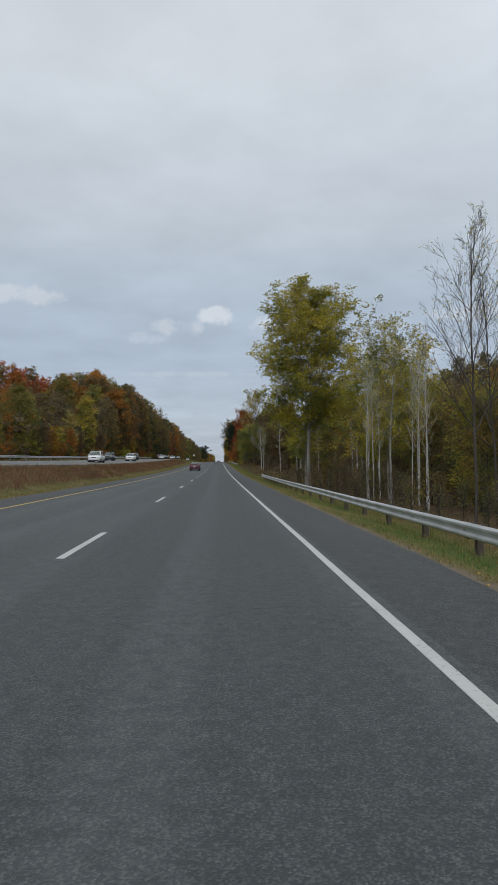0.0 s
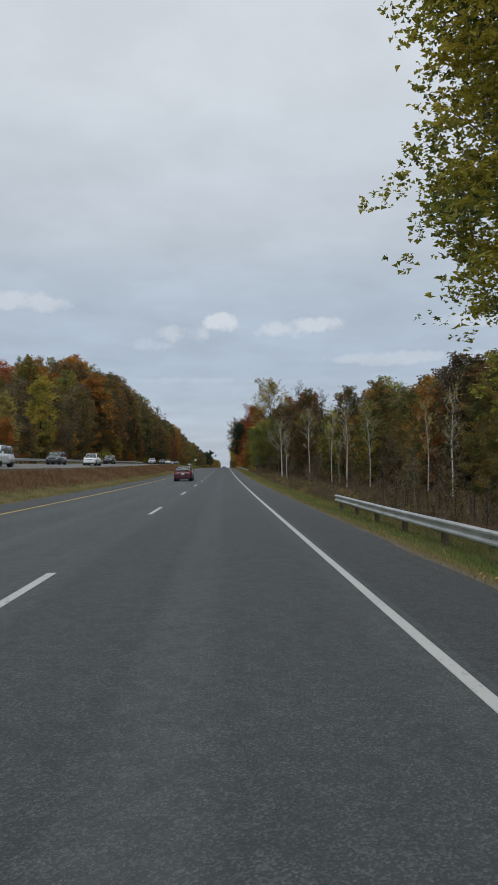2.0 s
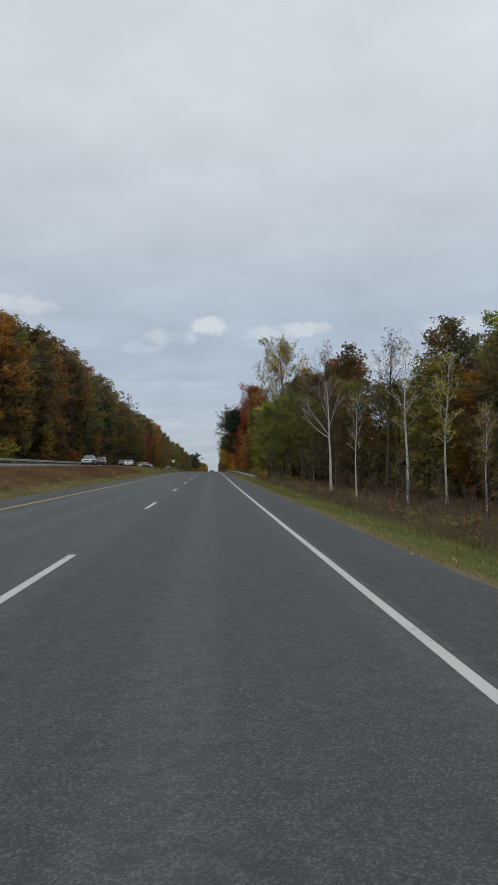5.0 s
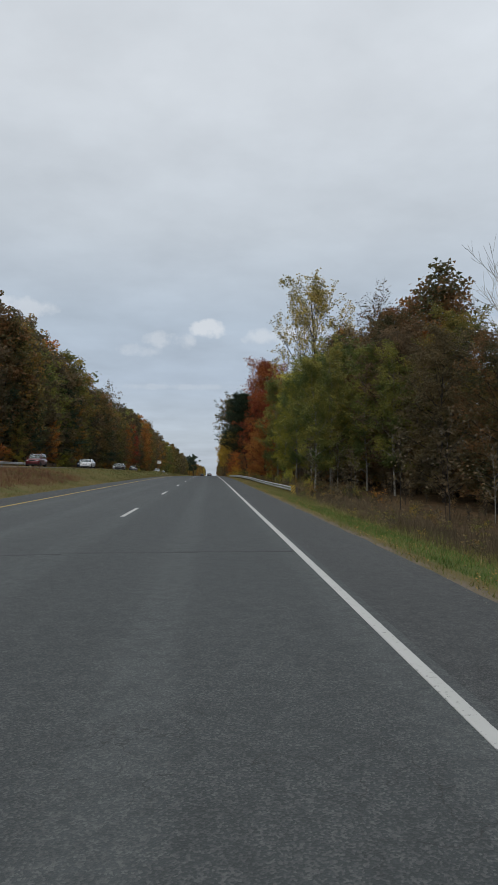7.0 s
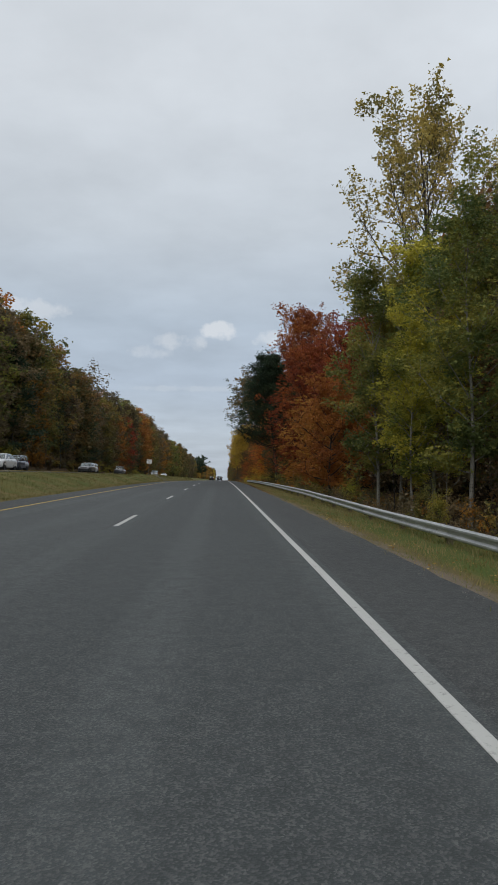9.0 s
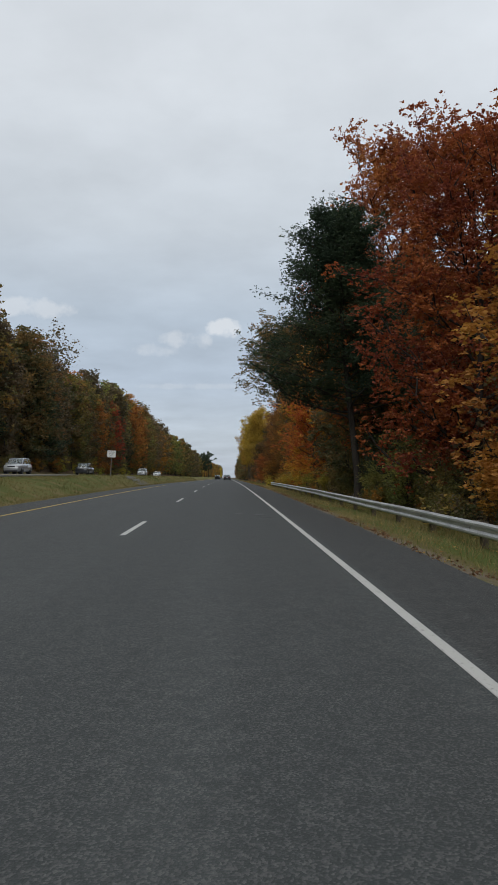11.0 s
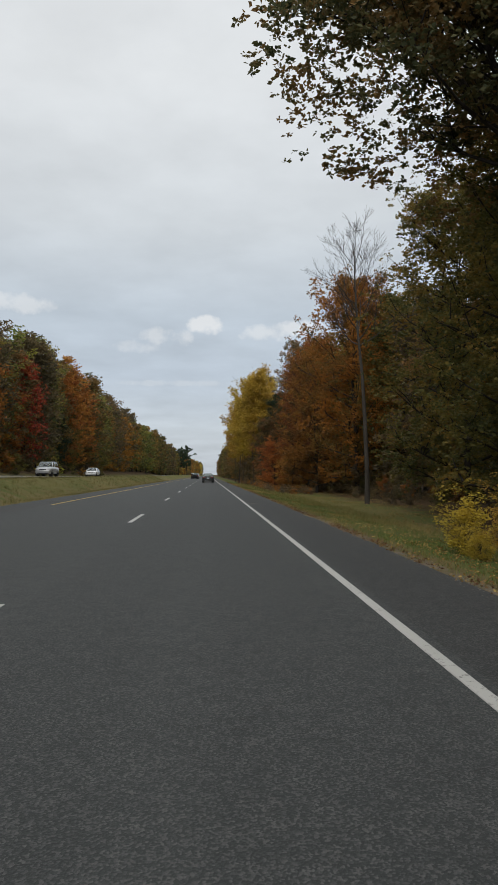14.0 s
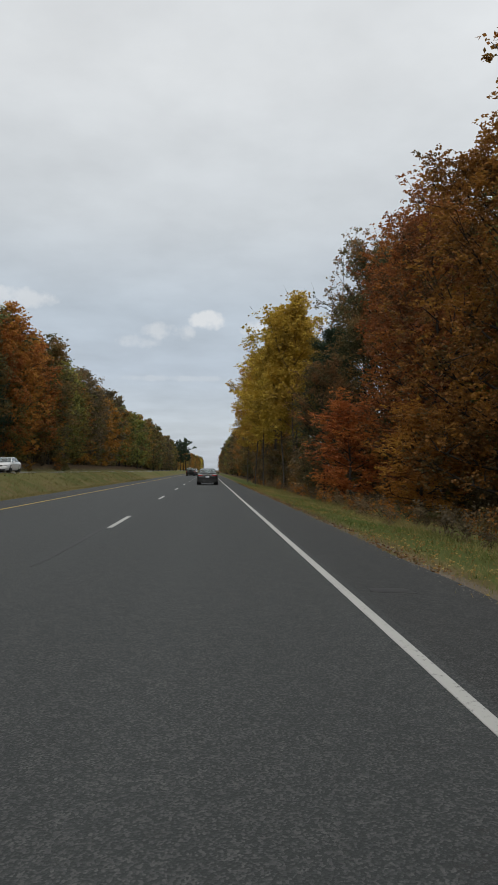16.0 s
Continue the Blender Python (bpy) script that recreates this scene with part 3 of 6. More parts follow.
def road_patch(x, y, w, l, mat, label):
    """A thin ragged patch of tar or filler lying on the carriageway."""
    n = 36
    top = []
    for k in range(n):
        a = 2 * math.pi * k / n
        r = 1 + 0.3 * noise.noise((math.cos(a) * 2 + x * 7, math.sin(a) * 2 + y, 4)) + 0.25 * noise.noise((math.cos(a) * 6 + x * 7, math.sin(a) * 6 + y, 8))
        px, py = x + w / 2 * r * math.copysign(abs(math.cos(a)) ** 0.6, math.cos(a)), y + l / 2 * r * math.copysign(abs(math.sin(a)) ** 0.6, math.sin(a))
        top.append((px, py, paved_z(px, py) + 0.003))
    low = [(px, py, z - 0.02) for px, py, z in top]
    faces = [tuple(range(n))] + [(k, k + n, (k + 1) % n + n, (k + 1) % n) for k in range(n)]
    tagged(new("tar_patch", mesh_of("tar_patch", top + low, faces, (mat,))), label, "tar patch", kind="structure")


M_TAR = grainy("old black tar", (0.020, 0.021, 0.022), (0.034, 0.035, 0.036), 0.6, 5.0, 60.0, 0.0, 0.3, 0.004)
M_FILL = grainy("grey crack filler", (0.035, 0.037, 0.038), (0.05, 0.052, 0.053), 0.75, 4.0, 60.0, 0.0, 0.3, 0.004)
for x, y, w, l in ((0.75, 290.4, 0.32, 0.5), (0.9, 289.4, 0.3, 0.35), (0.2, 291.0, 0.2, 0.4), (1.95, 398.0, 0.5, 0.3)):
    road_patch(x, y, w, l, M_TAR, "small dark tar patch in the asphalt")
for x, y, w, l in ((-1.2, 185.0, 2.0, 0.05), (0.5, 185.1, 1.7, 0.05), (-4.1, 184.8, 3.2, 0.05), (-2.35, 240.0, 0.10, 5.0), (-2.33, 262.0, 0.09, 7.0), (-2.36, 330.0, 0.10, 6.0), (-2.35, 404.0, 0.1, 8.0)):
    road_patch(x, y, w, l, M_FILL, "narrow filled crack in the asphalt")


# ================= guard rails =================
BEAM = [(0.0, 0.155), (-0.035, 0.15), (-0.08, 0.115), (-0.08, 0.075), (-0.02, 0.03), (-0.02, -0.03), (-0.08, -0.075), (-0.08, -0.115), (-0.035, -0.15), (0.0, -0.155)]


def beam_mesh(path, face):
    """A W-beam along path [(x, y, z of its middle)]; face: -1 or 1, the side its ribs look to."""
    pts = [(-face * a, b) for a, b in BEAM]
    pts = pts + [(a + face * -0.012, b * 0.97) for a, b in reversed(pts)]
    n = len(pts)
    verts = [(x + a, y, z + b) for x, y, z in path for a, b in pts]
    faces = [(i * n + j, i * n + (j + 1) % n, (i + 1) * n + (j + 1) % n, (i + 1) * n + j) for i in range(len(path) - 1) for j in range(n)]
    faces += [tuple(range(n)), tuple(reversed(range((len(path) - 1) * n, len(path) * n)))]
    return mesh_of("beam", verts, faces, (M_STEEL,))


def guard_rail(label, x_of, top_of, y0, y1, face, group="", pitch=3.81, wood=True):
    root = new("guard_rail")
    root.location = (0, 0, 0)
    tagged(root, label, "guard rail", group)
    n = int((y1 - y0) / pitch)
    seg = 0
    y = y0
    while y < y1 - 0.5:
        e = min(y + pitch * 2, y1)
        path = [(x_of(v) + 0.004 * (seg % 2), v, top_of(v) - 0.155 + 0.015 * noise.noise((v * 0.13, 4, seg * 0.3))) for v in steps(y, e + 0.12, 1.9)]
        put_part("beam", beam_mesh(path, face), root)
        seg += 1
        y = e
    post_me = block_me = bolt_me = None
    for i in range(n + 1):
        y = y0 + 0.3 + i * pitch
        if y > y1:
            break
        x, t = x_of(y), top_of(y)
        base = ground_z(x - face * 0.3, y)
        px = x - face * 0.28
        post = put_part("post", box_me("post", 0.075, 0.09, max(0.5, t - 0.04 - base + 0.25), M_WOOD if wood else M_STEEL_DULL), root)
        post.location = (px, y, base - 0.25)
        post.rotation_euler = (radians(random.uniform(-2, 2)), radians(random.uniform(-2.5, 2.5)), 0)
        block = put_part("spacer_block", box_me("spacer_block", 0.085, 0.075, 0.34, M_WOOD if wood else M_STEEL_DULL), root)
        block.location = (x - face * 0.10, y, t - 0.34)
        bolt = put_part("bolt", box_me("bolt", 0.02, 0.02, 0.03, M_STEEL_DULL), root)
        bolt.location = (x + face * 0.03, y, t - 0.17)
    return root


BOX_CACHE = {}


def box_me(name, hx, hy, h, mat):
    key = (name, round(h, 2), mat.name)
    if key not in BOX_CACHE:
        bm = box_bm(-hx, hx, -hy, hy, 0, round(h, 2), min(hx, hy) * 0.18, 1)
        me = bpy.data.meshes.new(name)
        bm.to_mesh(me), bm.free()
        me.materials.append(mat)
        BOX_CACHE[key] = me
    return BOX_CACHE[key]


guard_rail("galvanised steel guard rail on timber posts beside a grass verge", lambda y: 5.12, lambda y: road_z(y) + 0.06, -24, 83.0, -1, "guard rails")
guard_rail("galvanised steel guard rail running past autumn bushes", lambda y: 5.15 + 0.85 * (1 - ease(y, 224, 252)), lambda y: road_z(y) - 0.10 + 0.26 * ease(y, 224, 264), 224, 354, -1, "guard rails")
guard_rail("grey steel guard rail beyond the oncoming carriageway", lambda y: -27.4, lambda y: road_z(y) + far_out(y) + 0.72, 10, 285, 1, "guard rails", 7.62, False)


def rail_marker():
    root = new("object_marker")
    root.location = (5.97, 223.7, ground_z(5.97, 223.7))
    top = road_z(224) + 0.03 - root.location.z
    tagged(root, "yellow and black striped marker board at the rail's end", "road marker")
    part("board", box_bm(-0.16, 0.16, -0.012, 0.0, top - 0.62, top, 0.006, 1), M_MARK_YELLOW, root)
    verts, faces = [], []
    for k in range(5):
        z = top - 0.80 + k * 0.2
        q = [(-0.16, z), (0.16, z + 0.32), (0.16, z + 0.445), (-0.16, z + 0.125)]
        poly = q
        for lim, sign in ((top - 0.615, 1), (top - 0.005, -1)):
            outp = []
            for (xa, za), (xb, zb) in zip(poly, poly[1:] + poly[:1]):
                ina, inb = sign * (za - lim) >= 0, sign * (zb - lim) >= 0
                if ina:
                    outp.append((xa, za))
                if ina != inb:
                    f = (lim - za) / (zb - za)
                    outp.append((xa + f * (xb - xa), lim))
            poly = outp
            if not poly:
                break
        if len(poly) > 2:
            b = len(verts)
            verts += [(x * 0.98, -0.016, z) for x, z in poly]
            faces.append(tuple(range(b, b + len(poly))))
    put_part("stripes", mesh_of("stripes", verts, faces, (M_MARK_BLACK,)), root, "black diagonal stripes")
    part("post", box_bm(-0.04, 0.04, 0.0, 0.05, -0.2, top - 0.1, 0.004, 1), M_STEEL_DULL, root)


rail_marker()


def sign_post():
    x, y = -12.1, 342.5
    root = new("road_sign")
    root.location = (x, y, ground_z(x, y))
    root.rotation_euler = (0, radians(2), radians(4))
    tagged(root, "white median sign with black lettering on a thin post", "road sign")
    part("post", box_bm(-0.03, 0.03, 0.0, 0.05, -0.3, 2.6, 0.006, 1), M_STEEL_DULL, root)
    board = part("board", box_bm(-0.43, 0.43, -0.02, -0.002, 1.98, 2.68, 0.012, 2), M_SIGN, root)
    for text, z in (("AUTHORIZED", 2.49), ("VEHICLES", 2.29), ("ONLY", 2.09)):
        cu = bpy.data.curves.new("lettering", "FONT")
        cu.body, cu.size, cu.align_x, cu.extrude = text, 0.128, "CENTER", 0.002
        cu.materials.append(M_SIGN_BLACK)
        tmp = bpy.data.objects.new("lettering", cu)
        scene.collection.objects.link(tmp)
        bpy.context.view_layer.update()
        me = bpy.data.meshes.new_from_object(tmp.evaluated_get(bpy.context.evaluated_depsgraph_get()))
        bpy.data.objects.remove(tmp)
        letters = put_part("lettering", me, board)
        letters.location, letters.rotation_euler = (0, -0.025, z), (radians(90), 0, 0)


sign_post()


# ================= trees =================
rng = np.random.default_rng(7)


def tube(path, radii, sides, verts, faces):
    """Append a tapered tube along path to verts and faces."""
    b = len(verts)
    n = len(path)
    for i, p in enumerate(path):
        d = (path[min(i + 1, n - 1)] - path[max(i - 1, 0)]).normalized()
        s = d.cross(Vector((0.31, 0.95, 0.05))).normalized()
        t = d.cross(s)
        for k in range(sides):
            a = 2 * math.pi * k / sides
            verts.append(p + (s * math.cos(a) + t * math.sin(a)) * radii[i])
    for i in range(n - 1):
        for k in range(sides):
            faces.append((b + i * sides + k, b + i * sides + (k + 1) % sides, b + (i + 1) * sides + (k + 1) % sides, b + (i + 1) * sides + k))


def leaves_at(nodes, count, size, spread, r, upright=0.3, length=1.35, corners=4, spray=1):
    """Corners of folded leaf blades, gathered round the nodes; three corners for leaves seen from far off; spray: leaves that fan out from one twig end."""
    nodes = np.asarray(nodes, dtype=np.float32)
    sprays = max(1, count // spray)
    off = r.normal(0, 1, (sprays, 3))
    off *= (r.uniform(0, 1, (sprays, 1)) ** 0.5) / np.linalg.norm(off, axis=1, keepdims=True)
    c = nodes[r.integers(0, len(nodes), sprays)] + off * np.array([1.35, 1.35, 0.95]) * spread
    c = c[r.integers(0, sprays, count)] if spray > 1 else c
    a = r.normal(0, 1, (count, 3))
    a[:, 2] *= upright
    a /= np.linalg.norm(a, axis=1, keepdims=True)
    if spray > 1:
        c = c + a * size * r.uniform(0.4, 1.1, (count, 1)) + r.normal(0, 0.25 * size, (count, 3))
    b = np.cross(a, r.normal(0, 1, (count, 3)))
    b /= np.linalg.norm(b, axis=1, keepdims=True)
    s = (size * r.uniform(0.6, 1.3, (count, 1))) / 2
    nrm = np.cross(a, b) * s * 0.3
    if corners == 3:
        return np.stack([c + a * s * 1.5, c - a * s * 0.9 + b * s * 1.1, c - a * s * 0.9 - b * s * 1.1 + nrm], 1)
    return np.stack([c + a * s * length, c + b * s * 0.85 + nrm, c - a * s * length, c - b * s * 0.85 + nrm], 1)


def profile_round(t):
    return max(0.3, math.sin(math.pi * min(1, 0.14 + 0.84 * t)) ** 0.7)


def profile_tall(t):
    return 0.35 + 0.65 * math.sin(math.pi * min(1.0, 0.15 + 0.8 * t))


def profile_dome(t):
    return 0.72 + 0.28 * t / 0.35 if t < 0.35 else max(0.0, 1.0 - ((t - 0.35) / 0.68) ** 2.4) ** 0.5


def profile_fir(t):
    return max(0.10, (1.0 - t) ** 0.62)


def profile_vase(t):
    return 0.35 + 0.65 * t if t < 0.75 else max(0.25, 1.0 - (t - 0.75) * 2.2)


def tree_meshes(seed, H, lo, R, girth, limbs, leaves, size, spread, prof=profile_round, bark="grey", lean=(0, 0), rise=(20, 65),
                twigs=5, fine=0, inner=0.25, sides=6, sag=0.0, top=0.87, corners=4, even=(0.62, 1.18), flat=0.45, limb=0.55, cap=9.0, length=1.35, fill=0, spray=1):
    """Trunk-and-bough mesh and leaf mesh of one tree with its base at the origin."""
    r = np.random.default_rng(seed)
    u = lambda a, b: float(r.uniform(a, b))
    verts, faces, nodes = [], [], []
    ph = u(0, 6)

    def axis(t):
        z = H * top * t
        wob = 0.022 * H * t
        return Vector((lean[0] * H * t ** 1.6 + wob * math.sin(ph + 5 * t), lean[1] * H * t ** 1.6 + wob * math.cos(ph * 1.7 + 4 * t), z - (0.4 if t == 0 else 0)))

    n = 9
    path = [axis(i / n) for i in range(n + 1)]
    radii = [girth * (1.25 if i == 0 else 1.0) * max(0.07, (1 - i / n) ** 0.85) for i in range(n + 1)]
    tube(path, radii, sides + 2, verts, faces)
    for k in range(limbs):
        t = lo + (0.97 - lo) * ((k + u(0.1, 0.9)) / limbs)
        ct = (t - lo) / (1 - lo)
        p0 = axis(t)
        az = k * 2.399 + u(-0.5, 0.5)
        el = radians(rise[0] + (rise[1] - rise[0]) * ct + u(-10, 10))
        L = R * prof(ct) * u(*even) / max(flat, math.cos(el))
        L = min(L, max(0.5, cap * H - p0.z) / max(0.2, math.sin(el)))
        d = Vector((math.cos(az) * math.cos(el), math.sin(az) * math.cos(el), math.sin(el)))
        pts, p = [p0], p0.copy()
        for s in range(4):
            d = (d + Vector((u(-0.2, 0.2), u(-0.2, 0.2), u(-0.05, 0.2) - sag))).normalized()
            p = p + d * L / 4
            pts.append(p.copy())
        r0 = max(0.02, girth * (1 - t) * limb + 0.018)
        tube(pts, [r0 * (1 - 0.2 * i) for i in range(5)], sides - 1, verts, faces)
        nodes.append(pts[-1])
        for s in range(twigs):
            f = u(0.25, 1.0)
            i = min(3, int(f * 4))
            q0 = pts[i].lerp(pts[i + 1], f * 4 - i)
            dd = (d * 0.6 + Vector((u(-1, 1), u(-1, 1), u(-0.35, 0.8) - sag))).normalized()
            l2 = L * u(0.22, 0.42)
            q1 = q0 + dd * l2 * 0.5 + Vector((0, 0, 0.05 * l2))
            q2 = q1 + (dd + Vector((u(-0.3, 0.3), u(-0.3, 0.3), u(0, 0.3) - sag))).normalized() * l2 * 0.5
            tube([q0, q1, q2], [r0 * 0.42, r0 * 0.3, max(0.006, r0 * 0.12)], 4, verts, faces)
            nodes += [q1, q2, q0.lerp(q1, 0.6), q2]
            for g in range(fine):
                w0 = q0.lerp(q2, u(0.2, 1.0))
                de = (dd + Vector((u(-0.9, 0.9), u(-0.9, 0.9), u(-0.2, 0.9)))).normalized()
                l3 = l2 * u(0.3, 0.6)
                w1 = w0 + de * l3 * 0.55
                w2 = w1 + (de + Vector((u(-0.4, 0.4), u(-0.4, 0.4), u(0, 0.4)))).normalized() * l3 * 0.45
                tube([w0, w1, w2], [max(0.010, r0 * 0.16), 0.009, 0.005], 3, verts, faces)
    for k in range(fill):
        # sprays that round the crown off in lobes between the limbs
        ct, az = u(0.02, 1.0) ** 0.85, u(0, 2 * math.pi)
        lobe = 0.90 + 0.34 * noise.noise((math.cos(az) * 1.6 + seed, math.sin(az) * 1.6, ct * 4.5))
        rr = R * prof(ct) * lobe * u(0.35, 1.0) ** 0.5
        t = lo + (1 - lo) * ct
        nodes.append(axis(t) + Vector((math.cos(az) * rr, math.sin(az) * rr, u(-0.02, 0.06) * H)))
    trunk_me = mesh_of("trunk", verts, faces, (BARK[bark],), True)
    crown_me = None
    if leaves:
        nd = np.array([tuple(v) for v in nodes], dtype=np.float32)
        if inner:
            keep = int(len(nd) * inner)
            core = nd[r.integers(0, len(nd), keep)] * np.array([0.55, 0.55, 1.0])
            nd = np.concatenate([nd, core])
        crown_me = quads_of("crown", leaves_at(nd, leaves, size, spread, r, length=length, corners=corners, spray=spray), corners, LEAF["olive"])
    return trunk_me, crown_me


def bare_meshes(seed, H, girth, bark, stems, kids=5, depth=3, up=0.10, tilt=0.0, leaves=0, size=0.2, spread=0.3, sides=7):
    """A branching tree with fine twigs: stems are (share of the height at which the limb leaves, bearing, rise, length as a share of H)."""
    r = np.random.default_rng(seed)
    u = lambda a, b: float(r.uniform(a, b))
    verts, faces, nodes = [], [], []

    def grow(p, d, L, r0, level):
        n = 6 if level < 2 else 4 if level == 2 else 3
        pts = [p.copy()]
        w = 0.16 if level else 0.05
        for k in range(n):
            d = (d + Vector((u(-w, w), u(-w, w), u(-w, w) * 0.6 + up * (level > 0)))).normalized()
            pts.append(pts[-1] + d * L / n)
        radii = [max(0.006, r0 * (1 - 0.86 * k / n)) for k in range(n + 1)]
        tube(pts, radii, max(3, sides - 2 * level), verts, faces)
        if level >= depth - 1:
            nodes.extend(pts[1:])
        if level >= depth:
            return pts, radii
        if level:
            for k in range(kids):
                f = 0.3 + 0.68 * (k + u(0, 1)) / kids
                i = min(n - 1, int(f * n))
                q = pts[i].lerp(pts[i + 1], f * n - i)
                side = d.cross(Vector((u(-1, 1), u(-1, 1), u(-1, 1)))).normalized()
                grow(q, (d + side * u(0.55, 1.1)).normalized(), L * u(0.34, 0.58) * (1.15 - 0.45 * f), radii[i] * 0.62, level + 1)
        return pts, radii

    pts, radii = grow(Vector((0, 0, -0.4)), Vector((tilt, 0, 1)).normalized(), H * 0.94, girth, 0)
    for f, az, el, share in stems:
        i = min(5, int(f * 6))
        q = pts[i].lerp(pts[i + 1], f * 6 - i)
        a, e = radians(az), radians(el)
        grow(q, Vector((math.cos(a) * math.cos(e), math.sin(a) * math.cos(e), math.sin(e))), H * share, max(0.025, girth * (1.05 - f) * 0.62), 1)
    trunk_me = mesh_of("trunk", verts, faces, (BARK[bark],), True)
    crown_me = None
    if leaves:
        crown_me = quads_of("crown", leaves_at([tuple(v) for v in nodes], leaves, size, spread, r, corners=3), 3, LEAF["yellow"])
    return trunk_me, crown_me


def fan(seed, lo, hi, n, rise, share):
    """Limbs for bare_meshes(), winding round the stem between two heights."""
    r = np.random.default_rng(seed)
    return [(lo + (hi - lo) * (k + float(r.uniform(0, 1))) / n, k * 137.5 + float(r.uniform(-25, 25)), rise[0] + (rise[1] - rise[0]) * k / n + float(r.uniform(-8, 8)),
             (share[0] + (share[1] - share[0]) * k / n) * float(r.uniform(0.8, 1.15))) for k in range(n)]


PROTO = {}


def proto(key, *a, **k):
    PROTO[key] = tree_meshes(*a, **k)


# trees that stand close to the road, built finely
proto("poplar", 14, 18.2, 0.33, 5.2, 0.19, 48, 125000, 0.092, 0.40, profile_tall, "pale", (-0.01, 0), (18, 64), 7, sides=5, corners=3, limb=0.4, even=(0.8, 1.0), fill=420, flat=0.7, spray=4)
proto("poplar_b", 12, 16.0, 0.28, 4.2, 0.14, 30, 44000, 0.10, 0.44, profile_tall, "pale", (0.03, 0), (22, 68), 7, fine=1, sides=4, limb=0.4, fill=120, spray=4)
proto("maple_big", 21, 20.5, 0.08, 6.8, 0.28, 46, 92000, 0.125, 0.50, profile_dome, "dark", (0, 0), (8, 60), 7, sides=4, even=(0.72, 0.92), flat=0.8, cap=0.92, fill=620, spray=6)
proto("maple_gold", 22, 19.0, 0.05, 5.2, 0.2, 42, 58000, 0.12, 0.50, profile_dome, "dark", (0, 0), (3, 60), 6, sides=4, even=(0.72, 0.95), flat=0.8, fill=460, spray=6)
proto("maple_small", 23, 9.0, 0.08, 3.3, 0.11, 28, 24000, 0.11, 0.40, profile_tall, "dark", (0, 0), (8, 60), 6, sides=4, even=(0.72, 0.98), fill=220, flat=0.7, spray=6)
proto("oak", 31, 25.0, 0.61, 8.4, 0.36, 54, 115000, 0.15, 0.50, profile_dome, "dark", (-0.17, -0.03), (24, 60), 8, fine=1, inner=0.2, sides=5, top=0.84, even=(0.75, 0.98), flat=0.75, cap=0.95, fill=520, spray=6)
proto("feathery", 41, 18.0, 0.30, 4.6, 0.20, 60, 230000, 0.06, 0.40, profile_fir, "dark", (0.09, 0), (4, 38), 8, inner=0.5, sides=4, corners=3, even=(0.84, 1.0), flat=0.75, limb=0.4, fill=420, spray=5)
proto("fir_far", 42, 18.6, 0.10, 4.6, 0.2, 30, 9000, 0.22, 0.5, profile_fir, "dark", (0, 0), (4, 36), 4, sides=3, corners=3, fill=160)
proto("aspen_green", 51, 15.5, 0.14, 2.9, 0.12, 26, 34000, 0.11, 0.46, profile_tall, "pale", (0.01, 0), (22, 65), 5, sides=4, corners=3, limb=0.4, fill=120, spray=4)
proto("aspen_green_b", 52, 17.0, 0.18, 3.2, 0.13, 26, 34000, 0.11, 0.48, profile_tall, "pale", (-0.03, 0.01), (22, 65), 5, sides=4, corners=3, limb=0.4, fill=120, spray=4)
proto("aspen_bare", 61, 14.0, 0.42, 2.0, 0.16, 20, 260, 0.14, 0.45, profile_tall, "white", (0.02, 0), (35, 62), 4, fine=4, sides=4, corners=3, top=0.92, limb=0.22)
proto("aspen_bare_b", 62, 13.0, 0.46, 1.8, 0.14, 18, 350, 0.14, 0.5, profile_tall, "white", (-0.03, 0.0), (30, 66), 4, fine=4, sides=4, corners=3, top=0.92, limb=0.22)
proto("aspen_bare_c", 63, 15.0, 0.40, 2.3, 0.16, 20, 900, 0.14, 0.5, profile_tall, "white", (0.01, 0.02), (32, 64), 4, fine=3, sides=4, corners=3, top=0.92, limb=0.24)
PROTO["bare_tall"] = bare_meshes(64, 17.0, 0.095, "grey", fan(21, 0.30, 0.94, 22, (34, 70), (0.34, 0.12)), 6, 3, 0.10, 0.0, 700, 0.075, 0.2)
PROTO["dead"] = bare_meshes(65, 18.2, 0.175, "grey", fan(5, 0.60, 0.95, 20, (28, 62), (0.23, 0.13)), 7, 3, 0.11, 0.05)
PROTO["forked"] = bare_meshes(66, 12.8, 0.17, "white", [(0.51, 172, 30, 0.34), (0.53, 150, 58, 0.36), (0.60, 10, 62, 0.34), (0.66, 200, 55, 0.28), (0.72, 90, 60, 0.24), (0.80, 250, 62, 0.2), (0.84, 20, 66, 0.2), (0.9, 180, 70, 0.15)], 5, 3, 0.12, -0.06)
PROTO["bare_round"] = bare_meshes(67, 19.0, 0.22, "grey", fan(8, 0.40, 0.93, 20, (30, 72), (0.36, 0.13)), 6, 3, 0.08, 0.0, 1200, 0.13, 0.3)
PROTO["yellow_tall"] = bare_meshes(71, 28.0, 0.32, "grey", fan(12, 0.42, 0.90, 24, (24, 66), (0.34, 0.17)), 6, 3, 0.10, 0.0, 10500, 0.19, 0.40)
proto("grove", 72, 19.5, 0.33, 3.4, 0.10, 26, 17000, 0.165, 0.50, profile_tall, "grey", (0.0, 0), (30, 66), 5, fine=1, sides=4, corners=3, limb=0.4, fill=90, spray=4)
proto("grove_b", 73, 17.5, 0.32, 3.1, 0.09, 24, 16000, 0.165, 0.50, profile_tall, "grey", (-0.04, 0), (30, 66), 5, fine=1, sides=4, corners=3, limb=0.4, fill=90, spray=4)
